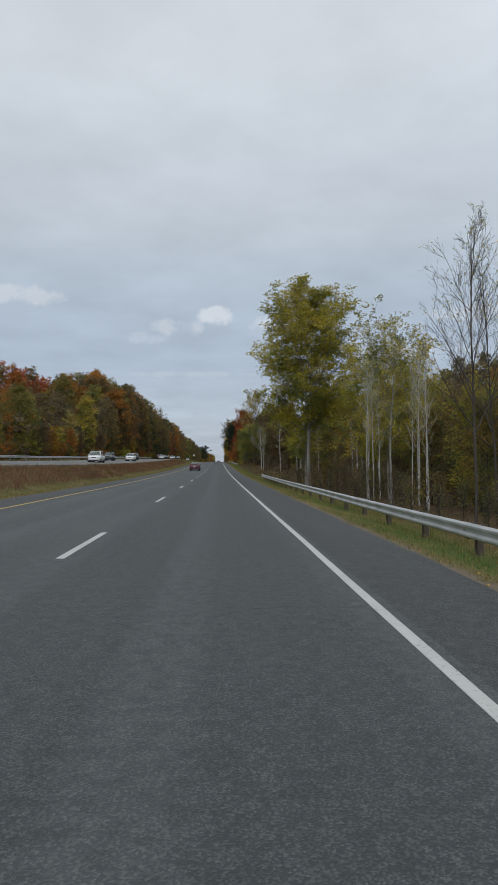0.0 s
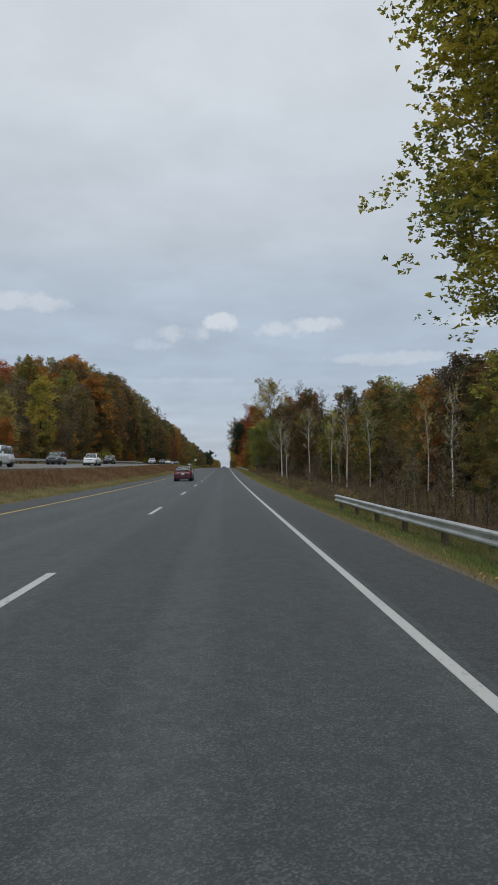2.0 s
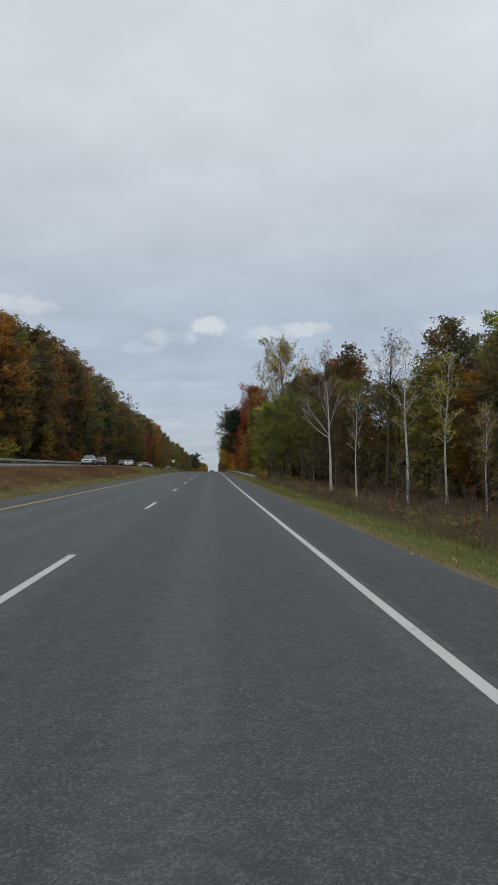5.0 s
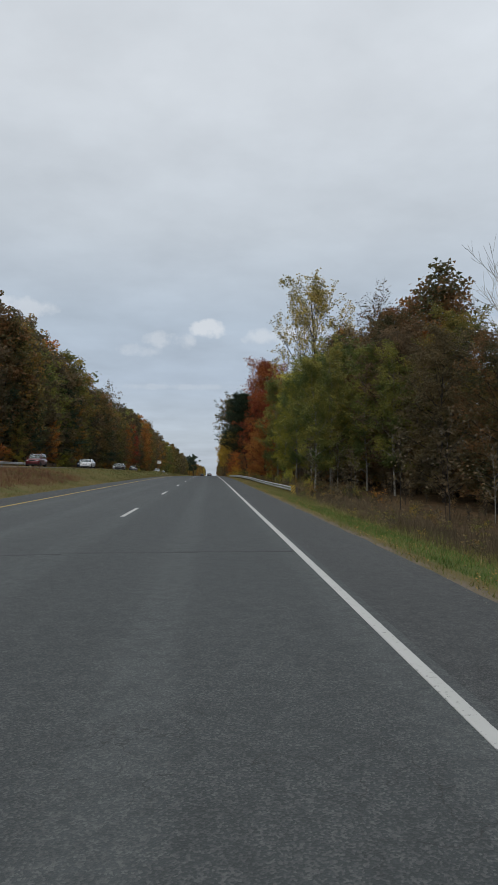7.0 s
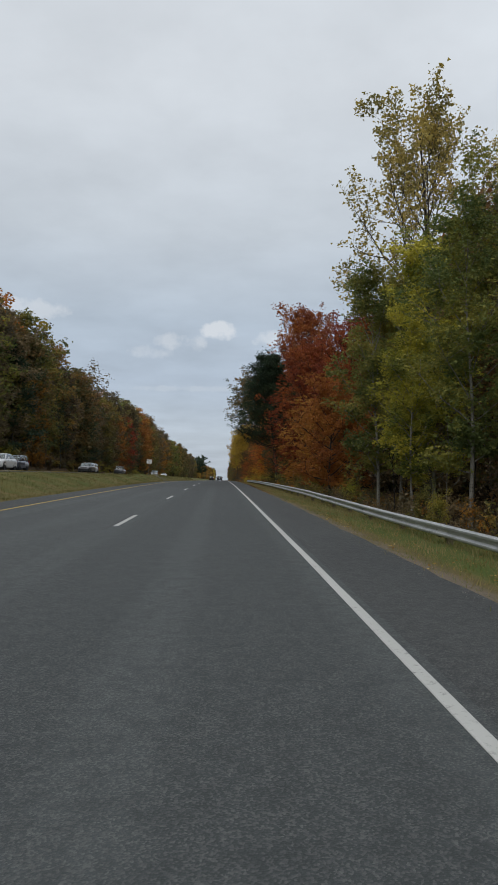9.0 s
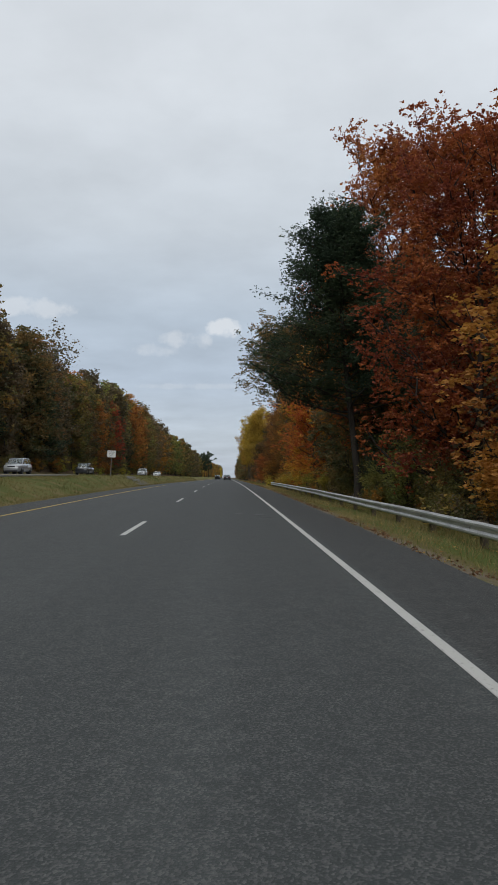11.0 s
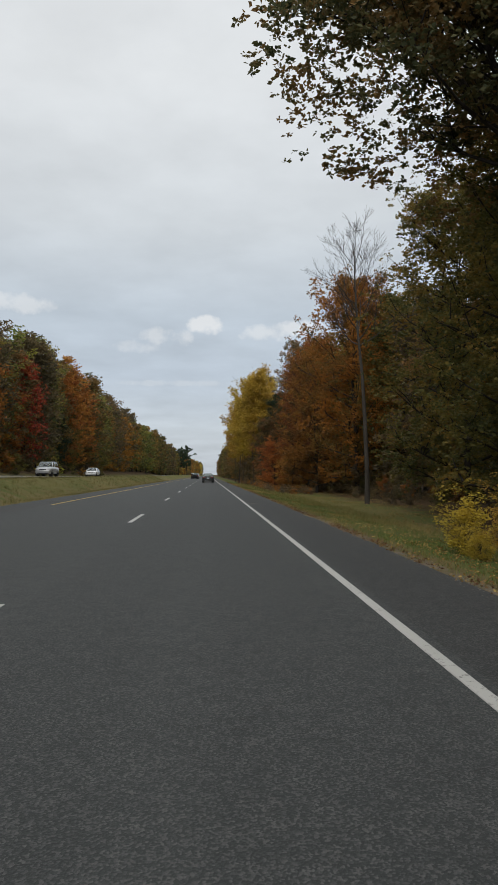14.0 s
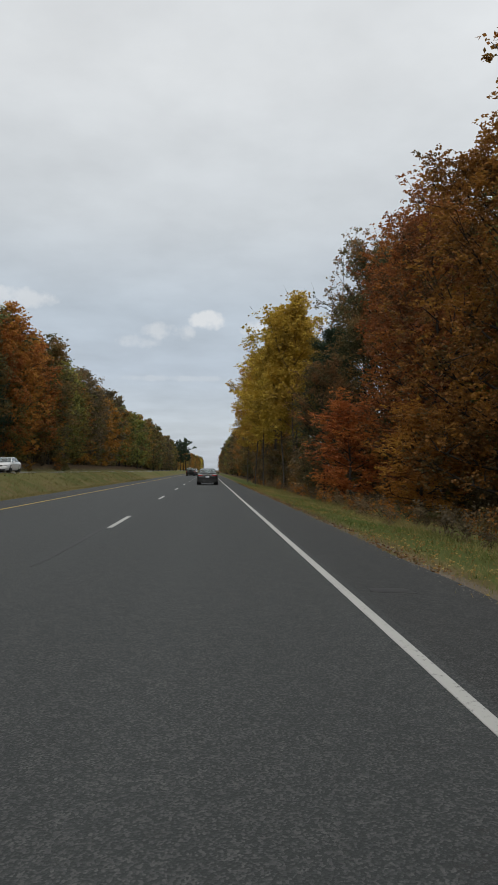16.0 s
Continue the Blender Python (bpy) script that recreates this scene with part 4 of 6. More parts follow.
# wood-edge trees, seen from further off
proto("wood_a", 81, 20.0, 0.06, 4.9, 0.2, 26, 12000, 0.25, 0.75, profile_dome, "dark", (0, 0), (5, 62), 2, sides=4, corners=3, even=(0.72, 0.95), flat=0.8, cap=0.95, fill=240, spray=4)
proto("wood_b", 82, 20.0, 0.04, 4.3, 0.2, 26, 12000, 0.25, 0.75, profile_dome, "dark", (0, 0), (5, 62), 2, sides=4, corners=3, even=(0.72, 0.98), flat=0.75, cap=0.95, fill=240, spray=4)
proto("wood_c", 83, 20.0, 0.10, 5.5, 0.2, 26, 12000, 0.25, 0.75, profile_dome, "grey", (0, 0), (5, 62), 2, sides=4, corners=3, even=(0.72, 0.95), flat=0.8, cap=0.95, fill=240, spray=4)
proto("wood_d", 84, 20.0, 0.08, 3.8, 0.17, 24, 7600, 0.26, 0.65, profile_tall, "grey", (0, 0.02), (10, 66), 3, sides=4, corners=3, fill=120, spray=4)
proto("edge_a", 86, 18.0, 0.05, 4.6, 0.2, 28, 18000, 0.18, 0.62, profile_dome, "dark", (0, 0), (5, 60), 3, sides=3, corners=3, even=(0.72, 0.95), flat=0.8, fill=240, spray=4)
proto("edge_b", 87, 18.0, 0.04, 4.0, 0.18, 28, 18000, 0.18, 0.60, profile_dome, "dark", (0.02, 0), (5, 64), 3, sides=3, corners=3, even=(0.72, 0.98), flat=0.75, fill=240, spray=4)
proto("wood_bare", 85, 20.0, 0.25, 3.8, 0.17, 18, 1000, 0.30, 0.8, profile_round, "grey", (0, 0), (25, 66), 4, fine=1, sides=3, corners=3, limb=0.4)
proto("deep_a", 111, 20.0, 0.06, 4.9, 0.2, 20, 6500, 0.29, 0.75, profile_dome, "dark", (0, 0), (5, 62), 2, sides=3, corners=3, even=(0.72, 0.95), flat=0.8, cap=0.95, fill=240)
proto("deep_b", 112, 20.0, 0.04, 4.3, 0.2, 20, 6500, 0.29, 0.75, profile_dome, "dark", (0, 0), (5, 62), 2, sides=3, corners=3, even=(0.72, 0.98), flat=0.75, cap=0.95, fill=240)
proto("hill_a", 101, 20.0, 0.06, 5.4, 0.2, 28, 5400, 0.33, 0.70, profile_dome, "dark", (0, 0), (5, 58), 2, sides=3, corners=3, even=(0.72, 0.95), flat=0.8, cap=0.94, fill=240)
proto("hill_b", 102, 20.0, 0.06, 4.8, 0.2, 28, 5400, 0.32, 0.68, profile_dome, "grey", (0, 0), (5, 60), 2, sides=3, corners=3, even=(0.72, 0.95), flat=0.8, cap=0.95, fill=240)
proto("far_a", 91, 20.0, 0.05, 5.0, 0.2, 10, 2600, 0.50, 0.85, profile_dome, "dark", (0, 0), (5, 60), 2, sides=3, corners=3, even=(0.72, 0.95), flat=0.8, fill=120)
proto("far_b", 92, 20.0, 0.05, 4.2, 0.2, 10, 2600, 0.50, 0.85, profile_dome, "dark", (0, 0), (5, 60), 2, sides=3, corners=3, even=(0.72, 0.95), flat=0.8, fill=120)
proto("brush", 93, 6.0, 0.05, 3.2, 0.05, 6, 330, 0.62, 0.8, profile_tall, "dark", (0, 0), (5, 70), 1, sides=3, corners=3)
proto("brush_near", 99, 6.0, 0.05, 3.2, 0.05, 9, 1000, 0.34, 0.8, profile_tall, "dark", (0, 0), (5, 70), 1, sides=3, corners=3)
proto("thicket", 106, 2.2, 0.05, 1.1, 0.02, 11, 300, 0.085, 0.25, profile_vase, "dark", (0, 0), (50, 80), 3, sides=4, corners=3, limb=0.3)
proto("bush_far", 94, 2.4, 0.05, 1.5, 0.03, 14, 1900, 0.13, 0.32, profile_round, "grey", (0, 0), (15, 70), 1, sides=3, corners=3)
proto("pine", 95, 22.0, 0.3, 4.6, 0.26, 20, 3200, 0.42, 0.6, profile_round, "dark", (0, 0), (0, 25), 4, inner=0.05, corners=3)
proto("sapling", 96, 5.5, 0.25, 1.3, 0.035, 9, 220, 0.14, 0.4, profile_tall, "grey", (0, 0), (30, 70), 2, fine=1, sides=3, corners=3)
proto("scrub", 98, 0.95, 0.05, 1.0, 0.012, 4, 150, 0.13, 0.30, profile_round, "dark", (0, 0), (15, 70), 1, sides=3, corners=3)
proto("bush", 97, 2.4, 0.05, 1.5, 0.03, 30, 5200, 0.095, 0.26, profile_round, "grey", (0, 0), (15, 70), 4, sides=4)


def plant(key, x, y, leaf, height, label, turn=None, width=1.0, group="", sink=0.1, name="tree", category="tree", wide_bark=None):
    """Stand a tree of one kind at (x, y), scaled to the given height."""
    trunk_me, crown_me = PROTO[key]
    s = height / KIND_BOX[key]
    z = ground_z(x, y) - sink
    root = new(name)
    root.matrix_basis = pose(x, y, z, 0, 0, rng.uniform(0, 360) if turn is None else turn) @ Matrix.Diagonal((s * width, s * width, s, 1))
    tagged(root, label, category, group)
    t = put_part("trunk", trunk_me, root)
    if crown_me:
        c = put_part("crown", crown_me, root)
        c.material_slots[0].link = "OBJECT"
        c.material_slots[0].material = LEAF[leaf]
    if wide_bark:
        t.material_slots[0].link = "OBJECT"
        t.material_slots[0].material = BARK[wide_bark]
    return root


KIND_BOX = {}
for key, (tm, cm) in PROTO.items():
    co = np.empty(len(tm.vertices) * 3, dtype=np.float32)
    tm.vertices.foreach_get("co", co)
    hi = float(co.reshape(-1, 3)[:, 2].max())
    if cm:
        co = np.empty(len(cm.vertices) * 3, dtype=np.float32)
        cm.vertices.foreach_get("co", co)
        hi = max(hi, float(np.percentile(co.reshape(-1, 3)[:, 2], 99.5)))
    KIND_BOX[key] = hi



def joined_wood(name, rows, label):
    """Many trees that nobody could count, as one object: rows of (kind, x, y, leaf, height)."""
    leaf_names = sorted(LEAF)
    co, loops, starts, totals, mats = [], [], [], [], []
    nv = nl = 0
    for key, x, y, leaf, h in rows:
        s = h / KIND_BOX[key]
        a = rng.uniform(0, 2 * math.pi)
        rot = np.array([[math.cos(a), -math.sin(a), 0], [math.sin(a), math.cos(a), 0], [0, 0, 1]]) * s
        for me, mi in zip(PROTO[key], (0, 1 + leaf_names.index(leaf))):
            n = len(me.vertices)
            c = np.empty(n * 3, dtype=np.float32)
            me.vertices.foreach_get("co", c)
            co.append(c.reshape(-1, 3) @ rot.T + np.array([x, y, ground_z(x, y) - 0.1]))
            lv = np.empty(len(me.loops), dtype=np.int32)
            me.loops.foreach_get("vertex_index", lv)
            ls = np.empty(len(me.polygons), dtype=np.int32)
            me.polygons.foreach_get("loop_start", ls)
            lt = np.empty(len(me.polygons), dtype=np.int32)
            me.polygons.foreach_get("loop_total", lt)
            loops.append(lv + nv), starts.append(ls + nl), totals.append(lt), mats.append(np.full(len(ls), mi, dtype=np.int32))
            nv, nl = nv + n, nl + len(lv)
    me = bpy.data.meshes.new(name)
    me.vertices.add(nv)
    me.vertices.foreach_set("co", np.concatenate(co).astype(np.float32).ravel())
    me.loops.add(nl)
    me.loops.foreach_set("vertex_index", np.concatenate(loops))
    st = np.concatenate(starts)
    me.polygons.add(len(st))
    me.polygons.foreach_set("loop_start", st)
    me.polygons.foreach_set("loop_total", np.concatenate(totals))
    me.materials.append(BARK["dark"])
    for k in leaf_names:
        me.materials.append(LEAF[k])
    me.polygons.foreach_set("material_index", np.concatenate(mats))
    me.update(calc_edges=True)
    return tagged(new(name, me), label, "woods", kind="stuff")

# ---- single trees beside the driven carriageway ----
plant("bare_tall", 11.7, 31.5, "ygreen", 15.5, "tall half-bare poplar with grey trunk and few leaves", turn=40)
plant("bare_tall", 14.2, 35.0, "ygreen", 14.0, "slender half-bare poplar behind the guard rail", turn=160)
plant("aspen_bare_c", 9.6, 38.5, "ygreen", 11.0, "thin poplar with yellowing leaves behind the guard rail", turn=10, width=0.8, wide_bark="pale")
plant("poplar", 8.3, 64.2, "ygreen", 19.9, "tall poplar with yellow-green leaves and a pale trunk", turn=0, width=1.08)
plant("poplar_b", 8.3, 66.5, "ygreen", 14.2, "leafy yellow-green poplar close behind the guard rail", turn=120, width=1.1)
plant("poplar_b", 14.0, 57.0, "ygreen", 15.6, "open-crowned poplar with yellow-green leaves", turn=200)
plant("poplar_b", 12.4, 60.0, "ygreen", 13.6, "leafy poplar with an olive-yellow crown", turn=310)
plant("poplar_b", 18.0, 63.0, "ygreen", 15.0, "slim poplar with thinning yellow-green leaves", turn=90)
for x, y, h, leaf, tn in ((15.5, 40.0, 7.5, "olive", 10), (17.5, 46.0, 9.5, "ygreen", 130), (16.0, 52.0, 8.0, "olive", 220), (20.0, 56.0, 10.0, "oak", 300), (21.5, 48.0, 10.5, "rust", 60), (18.5, 66.0, 8.5, "brown", 190)):
    plant("maple_small", x, y, leaf, h, "small wood-edge maple with thin %s autumn leaves" % leaf, turn=tn, group="small maples by the start", width=0.9)
plant("aspen_green", 13.5, 86.0, "olive", 7.5, "young poplar with olive leaves at the wood's edge", turn=30)
for x, y, h, key, tn in ((10.2, 47.8, 11.0, "aspen_bare_b", 90), (10.9, 50.5, 10.0, "aspen_bare", 210), (11.6, 52, 10.8, "aspen_bare_b", 300),
                         (12.2, 52.6, 9.5, "aspen_bare", 130), (13.0, 45.0, 11.0, "aspen_bare_b", 40), (12.4, 41.0, 11.5, "aspen_bare", 75), (12.7, 45.5, 9.0, "aspen_bare", 250), (13.3, 46.0, 10.0, "aspen_bare_b", 170), (13.6, 45.3, 8.5, "aspen_bare", 320)):
    plant(key, x, y, "ygreen", h, "slim white-barked birch with an almost leafless crown", turn=tn, group="birches by the road", width=0.5, wide_bark="white")
for x, y, h, key, tn in ((11.8, 182.5, 9.5, "aspen_bare_b", 30), (16.1, 182.5, 15.5, "aspen_bare", 60), (21.1, 187.5, 16.0, "aspen_bare_c", 10), (18.1, 153.5, 14.5, "aspen_bare", 200),
                         (25.5, 128, 14.0, "aspen_bare", 330), (23.0, 160.5, 15.0, "aspen_bare_c", 160), (24, 104, 13, "aspen_bare", 75), (28, 146, 14.5, "aspen_bare_c", 220),
                         (27, 172, 13, "aspen_bare_c", 140), (21, 178, 9, "aspen_bare_b", 20)):
    plant(key, x, y, "ygreen", h, "white-trunked aspen standing before dark woods", turn=tn, group="aspens by the road", width=0.85)
plant("forked", 12.0, 196.0, "brown", 12.6, "leafless forked aspen with a pale leaning trunk", turn=0)
for x, y, h, leaf in ((18.8, 219.0, 12.5, "oak"), (17.6, 226.0, 13.5, "brown"), (20.5, 231.0, 16.0, "olive"), (17.2, 235.5, 15.5, "brown"), (18.6, 242.0, 18.5, "oak")):
    plant("maple_gold", x, y, leaf, h, "brown and olive tree with drying leaves at the wood's edge", group="drying trees")
plant("bare_round", 22.3, 214.0, "brown", 21.5, "broad leafless tree rising over the woods", turn=70)
plant("bare_round", 23.8, 268.5, "brown", 28.5, "tall leafless tree standing behind the green aspens", turn=200)
for x, y, h, key, tn in ((9.4, 236, 12.5, "aspen_green", 20), (11.5, 240, 14.5, "aspen_green_b", 80), (9.0, 247, 13.5, "aspen_green_b", 190), (12.8, 247, 15.5, "aspen_green", 260),
                         (10.2, 255, 14.0, "aspen_green", 310), (14.5, 238, 14.0, "aspen_green", 150), (8.6, 253.0, 9.5, "aspen_green_b", 45), (15.5, 232, 13.0, "aspen_green_b", 0), (8.2, 258.0, 13.0, "aspen_green", 100), (10.4, 262.0, 15.0, "aspen_green_b", 230)):
    plant(key, x, y, "ygreen" if tn in (310, 45) else "green", h, "green aspen with a slim pale trunk, just turning", turn=tn, group="green aspens")
plant("yellow_tall", 14.8, 271.0, "straw", 29.5, "very tall cottonwood with sparse yellow leaves at its top", turn=30)
plant("maple_small", 7.6, 270.0, "orange", 9.2, "bright orange young maple beside the guard rail", turn=0)
plant("maple_small", 10.0, 276.0, "rust", 9.5, "rust-coloured young maple at the wood's edge", turn=100)
plant("maple_big", 9.8, 297.5, "red", 16.6, "large maple in deep red autumn leaf", turn=20)
plant("maple_big", 11.5, 315.5, "red", 25.0, "tall brick-red maple rising over the guard rail", turn=250, width=0.76)
plant("maple_big", 13.8, 289.0, "red", 17.6, "large red maple behind the guard rail", turn=160)
plant("maple_small", 8.7, 287.5, "orange", 9.2, "bright orange maple leaning over the guard rail", turn=60, width=1.25)
plant("feathery", 7.2, 309.0, "dark_green", 16.6, "dark green feathery tree overhanging the shoulder", turn=200, width=1.15)
plant("feathery", 13.5, 323.0, "dark_green", 19.5, "dark green feathery tree among maples", turn=20)
plant("maple_big", 12.0, 338.5, "fire", 19.2, "tall maple in red, orange and gold leaf", turn=110)
plant("oak", 12.8, 342.0, "oak", 26.0, "dark oak rising behind the red maple", turn=130, width=0.62)
plant("maple_small", 9.0, 312.0, "oak", 10.5, "dusky brown-olive maple beneath the dark tree", turn=15, width=1.15)
plant("maple_small", 10.0, 318.5, "oak", 12.5, "dusky olive-leaved maple among the shrubs", turn=75, width=1.15)
plant("maple_small", 8.9, 324.0, "oak", 9.5, "browning young maple behind the rail", turn=200, width=1.1)
plant("maple_gold", 11.2, 344.0, "gold", 16.5, "maple in gold, orange and red leaf by the rail", turn=20)
plant("maple_small", 8.2, 337.5, "fire", 11.0, "young gold and crimson maple above the guard rail", turn=140, width=1.1)
plant("maple_small", 10.6, 349.5, "oak", 11.0, "dusky brown-olive maple under taller trees", turn=40)
plant("oak", 10.7, 361.5, "oak", 24.0, "large leaning oak whose boughs overhang the road", turn=0)
plant("oak", 15.6, 358.0, "oak", 25.0, "great oak with browning leaves behind the rail", turn=180, width=0.85)
plant("oak", 15.5, 374.0, "olive", 22.0, "broad olive-green oak at the wood's edge", turn=140)
plant("maple_gold", 11.4, 366.0, "olive", 17.0, "olive-green maple under the leaning oak", turn=250)
plant("maple_gold", 12.7, 376.0, "olive", 18.0, "olive-green maple beside the grass clearing", turn=30)
plant("maple_small", 9.4, 355.5, "orange", 9.0, "small maple with bright orange boughs beside the rail", turn=250, width=1.1)
plant("dead", 10.4, 388.0, "brown", 20.0, "dead leafless tree with a straight grey trunk", turn=0)
plant("maple_big", 13.8, 407.0, "amber", 21.5, "broad amber-orange maple at the wood edge", turn=200, width=0.82)
plant("maple_gold", 11.6, 417.0, "russet", 16.6, "russet and brown maple at the wood's edge", turn=0)
plant("maple_small", 9.4, 421.0, "orange", 5.4, "low orange maple shrub at the wood's edge", turn=0, width=1.5)
plant("maple_gold", 8.4, 441.0, "oak", 10.5, "small oak with browning leaves by the verge", turn=70)
plant("maple_gold", 12.2, 428.0, "russet", 17.0, "brick-red maple with hanging boughs by the verge", turn=210)
plant("maple_small", 8.4, 432.0, "orange", 7.0, "small bright orange maple by the grass", turn=120, width=1.3)
plant("maple_big", 15.8, 436.0, "red", 21.0, "large brick-red maple behind grassy verge", turn=300)
plant("maple_gold", 12.6, 446.0, "oak", 15.0, "oak-brown maple filling the wood edge", turn=110)
plant("oak", 14.5, 456.0, "oak", 26.0, "dark tall oak behind the maples", turn=170, width=0.8)
plant("feathery", 11.5, 452.0, "dark_green", 15.0, "dark evergreen between oak and aspens", turn=80)
for i, (x, y, h) in enumerate(((7.9, 464, 19.8), (9.6, 468, 22.2), (6.4, 472, 18.0), (8.4, 478, 21.3), (6.2, 484, 18.5), (10.8, 475, 22.6), (7.6, 490, 19), (5.8, 495, 16.5), (8.8, 461, 20.8))):
    plant("grove" if i % 2 else "grove_b", x, y, "yellow", h, "tall slim aspen in bright yellow leaf", turn=50 * i, group="yellow aspens")

# ---- woods on both sides ----
WOOD_LABEL = {"olive": "olive-green woodland tree in early autumn", "rust": "rust-coloured woodland tree in autumn leaf", "brown": "brown-leaved tree of dense woodland", "orange": "orange woodland maple in autumn leaf",
              "red": "dark red maple of dense woodland", "green": "green tree of dense woodland", "dark_green": "dark evergreen tree of dense woodland", "oak": "woodland oak with browning leaves", "ygreen": "yellow-green tree at the wood edge",
              "yellow": "yellow tree at the wood edge", "gold": "gold and red maple of woodland", "amber": "amber-coloured woodland tree in autumn leaf", "crimson": "crimson maple at the wood edge", "straw": "thin straw-yellow tree at the wood edge"}


def wood(rows, group):
    for key, x, y, leaf, h in rows:
        plant(key, x, y, leaf, h, WOOD_LABEL[leaf] if key != "wood_bare" else "half-bare grey woodland tree", group=group, width=float(rng.uniform(0.9, 1.15)))


def mixed_wood(x_of, y0, y1, gap, h_of, leaves, kinds, jitter=1.6):
    rows, y = [], y0
    while y < y1:
        rows.append((str(rng.choice(kinds)), x_of(y) + rng.uniform(-jitter, jitter), y + rng.uniform(-1.2, 1.2), str(rng.choice(leaves)), h_of(y) * rng.uniform(0.86, 1.1)))
        y += gap * rng.uniform(0.75, 1.25)
    return rows


EDGE = ["edge_a", "edge_b"]
FAR = ["far_a", "far_b"]
DEEP = ["deep_a", "deep_b"]
MID = ["wood_a", "wood_b", "wood_c", "wood_d"]
AUTUMN = ["olive", "oak", "brown", "oak", "olive", "oak", "green", "brown", "rust"]
# left of the oncoming road: low yellowish edge first, a taller hill wood behind, then a high wall of trees
wood([("wood_d", -34.0, 96.0, "straw", 10.0), ("wood_b", -35.5, 110.0, "olive", 11.0), ("wood_c", -34.8, 124.0, "green", 12.5), ("wood_a", -36.0, 133.0, "green", 11.5), ("wood_d", -33.2, 143.0, "yellow", 6.0), ("wood_bare", -35.0, 152.0, "brown", 14.5),
      ("wood_d", -33.6, 160.0, "straw", 10.5), ("wood_bare", -35.5, 168.0, "brown", 13.0), ("wood_b", -34.2, 182.0, "ygreen", 15.5), ("wood_a", -36.0, 196.0, "brown", 15.0), ("wood_bare", -34.0, 206.0, "brown", 16.0),
      ("wood_c", -35.0, 217.0, "oak", 16.5), ("wood_a", -36.5, 227.0, "brown", 18.5), ("wood_b", -34.8, 238.0, "brown", 18.5), ("wood_b", -34.4, 268.0, "orange", 18.5)], "wood beyond the road")
wood(mixed_wood(lambda y: -33.5, 60, 200, 9.0, lambda y: 6.5, ["amber", "olive", "ygreen", "brown"], ["wood_d", "wood_b"]), "wood beyond the road")
joined_wood("woods", mixed_wood(lambda y: -50.0, 90, 225, 6.5, lambda y: 12.5 + 4.0 * ease(y, 150, 240), ["olive", "brown", "oak", "rust", "brown"], ["hill_a", "hill_b"], 3.0), "hillside woods behind the wood edge")
joined_wood("woods", mixed_wood(lambda y: -52.0, 238, 430, 6.5, lambda y: 23.5 + 4.5 * ease(y, 240, 290), ["rust", "brown", "oak", "olive", "brown"], ["hill_a", "hill_b"], 3.0), "brown woods rising up the hillside")
joined_wood("woods", mixed_wood(lambda y: -66.0, 170, 300, 6.8, lambda y: 22.5, ["amber", "rust", "red", "olive", "oak", "orange", "brown"], ["hill_a", "hill_b"], 3.0), "orange and rust hillside woods beyond the road")
wood([("wood_a", -47.5, 273.0, "orange", 30.0), ("wood_c", -50.0, 284.0, "rust", 31.0), ("wood_b", -46.5, 264.0, "amber", 28.5)], "wood beyond the road")
wood(mixed_wood(lambda y: -36.0, 240, 620, 6.6, lambda y: 24.2 + 2.6 * ease(y, 250, 305) - 3.8 * ease(y, 358, 380) + 2.2 * ease(y, 430, 470), AUTUMN, MID), "wood beyond the road")
wood(mixed_wood(lambda y: -33.4, 236, 560, 9.5, lambda y: 16.0, ["brown", "brown", "olive", "dark_green", "rust", "oak"], ["wood_b", "wood_d", "wood_bare"], 0.8), "wood beyond the road")
joined_wood("woods", mixed_wood(lambda y: -43.0, 238, 620, 10.5, lambda y: 26.0 + 4.0 * ease(y, 245, 300) - 6.0 * ease(y, 358, 385) + 2.5 * ease(y, 430, 470), AUTUMN, ["hill_a", "hill_b"], 2.5), "dense woods behind the first row of trees")
wood([("wood_b", -33.6, 512.0, "orange", 27.0), ("wood_d", -33.0, 505.0, "orange", 23.0), ("wood_a", -33.6, 470.0, "crimson", 20.0), ("wood_b", -33.2, 445.0, "orange", 19.0), ("wood_bare", -34.0, 412.0, "brown", 29.5),
      ("wood_a", -34.0, 540.0, "oak", 27.0), ("fir_far", -33.0, 395.0, "dark_green", 18.0), ("fir_far", -33.5, 338.0, "dark_green", 20.0), ("fir_far", -32.8, 300.0, "dark_green", 15.0),
      ("wood_d", -31.8, 292.0, "olive", 8.0), ("wood_d", -31.8, 262.0, "yellow", 8.0), ("wood_d", -31.8, 318.0, "orange", 10.0)], "wood beyond the road")
# right side
wood(mixed_wood(lambda y: 37.0 - 7 * ease(y, 120, 200), 66, 214, 5.0, lambda y: 16.8 + 3.2 * ease(y, 110, 205), ["brown", "olive", "oak", "brown", "oak", "olive"], EDGE + ["wood_bare"], 2.5), "wood beside the road")
joined_wood("woods", mixed_wood(lambda y: 43.0, 60, 240, 6.0, lambda y: 19.3 + 3.7 * ease(y, 180, 235), ["olive", "green", "rust", "oak", "dark_green", "brown"], DEEP, 3.0), "dense mixed woods behind the roadside trees")
wood(mixed_wood(lambda y: 26.0, 80, 215, 8.0, lambda y: 9.0, ["brown", "brown", "olive"], ["wood_bare", "wood_d"], 2.5), "wood beside the road")
wood(mixed_wood(lambda y: 27.0, 186, 226, 6.0, lambda y: 16.0, ["olive", "brown", "oak", "rust"], EDGE, 3.0), "wood beside the road")
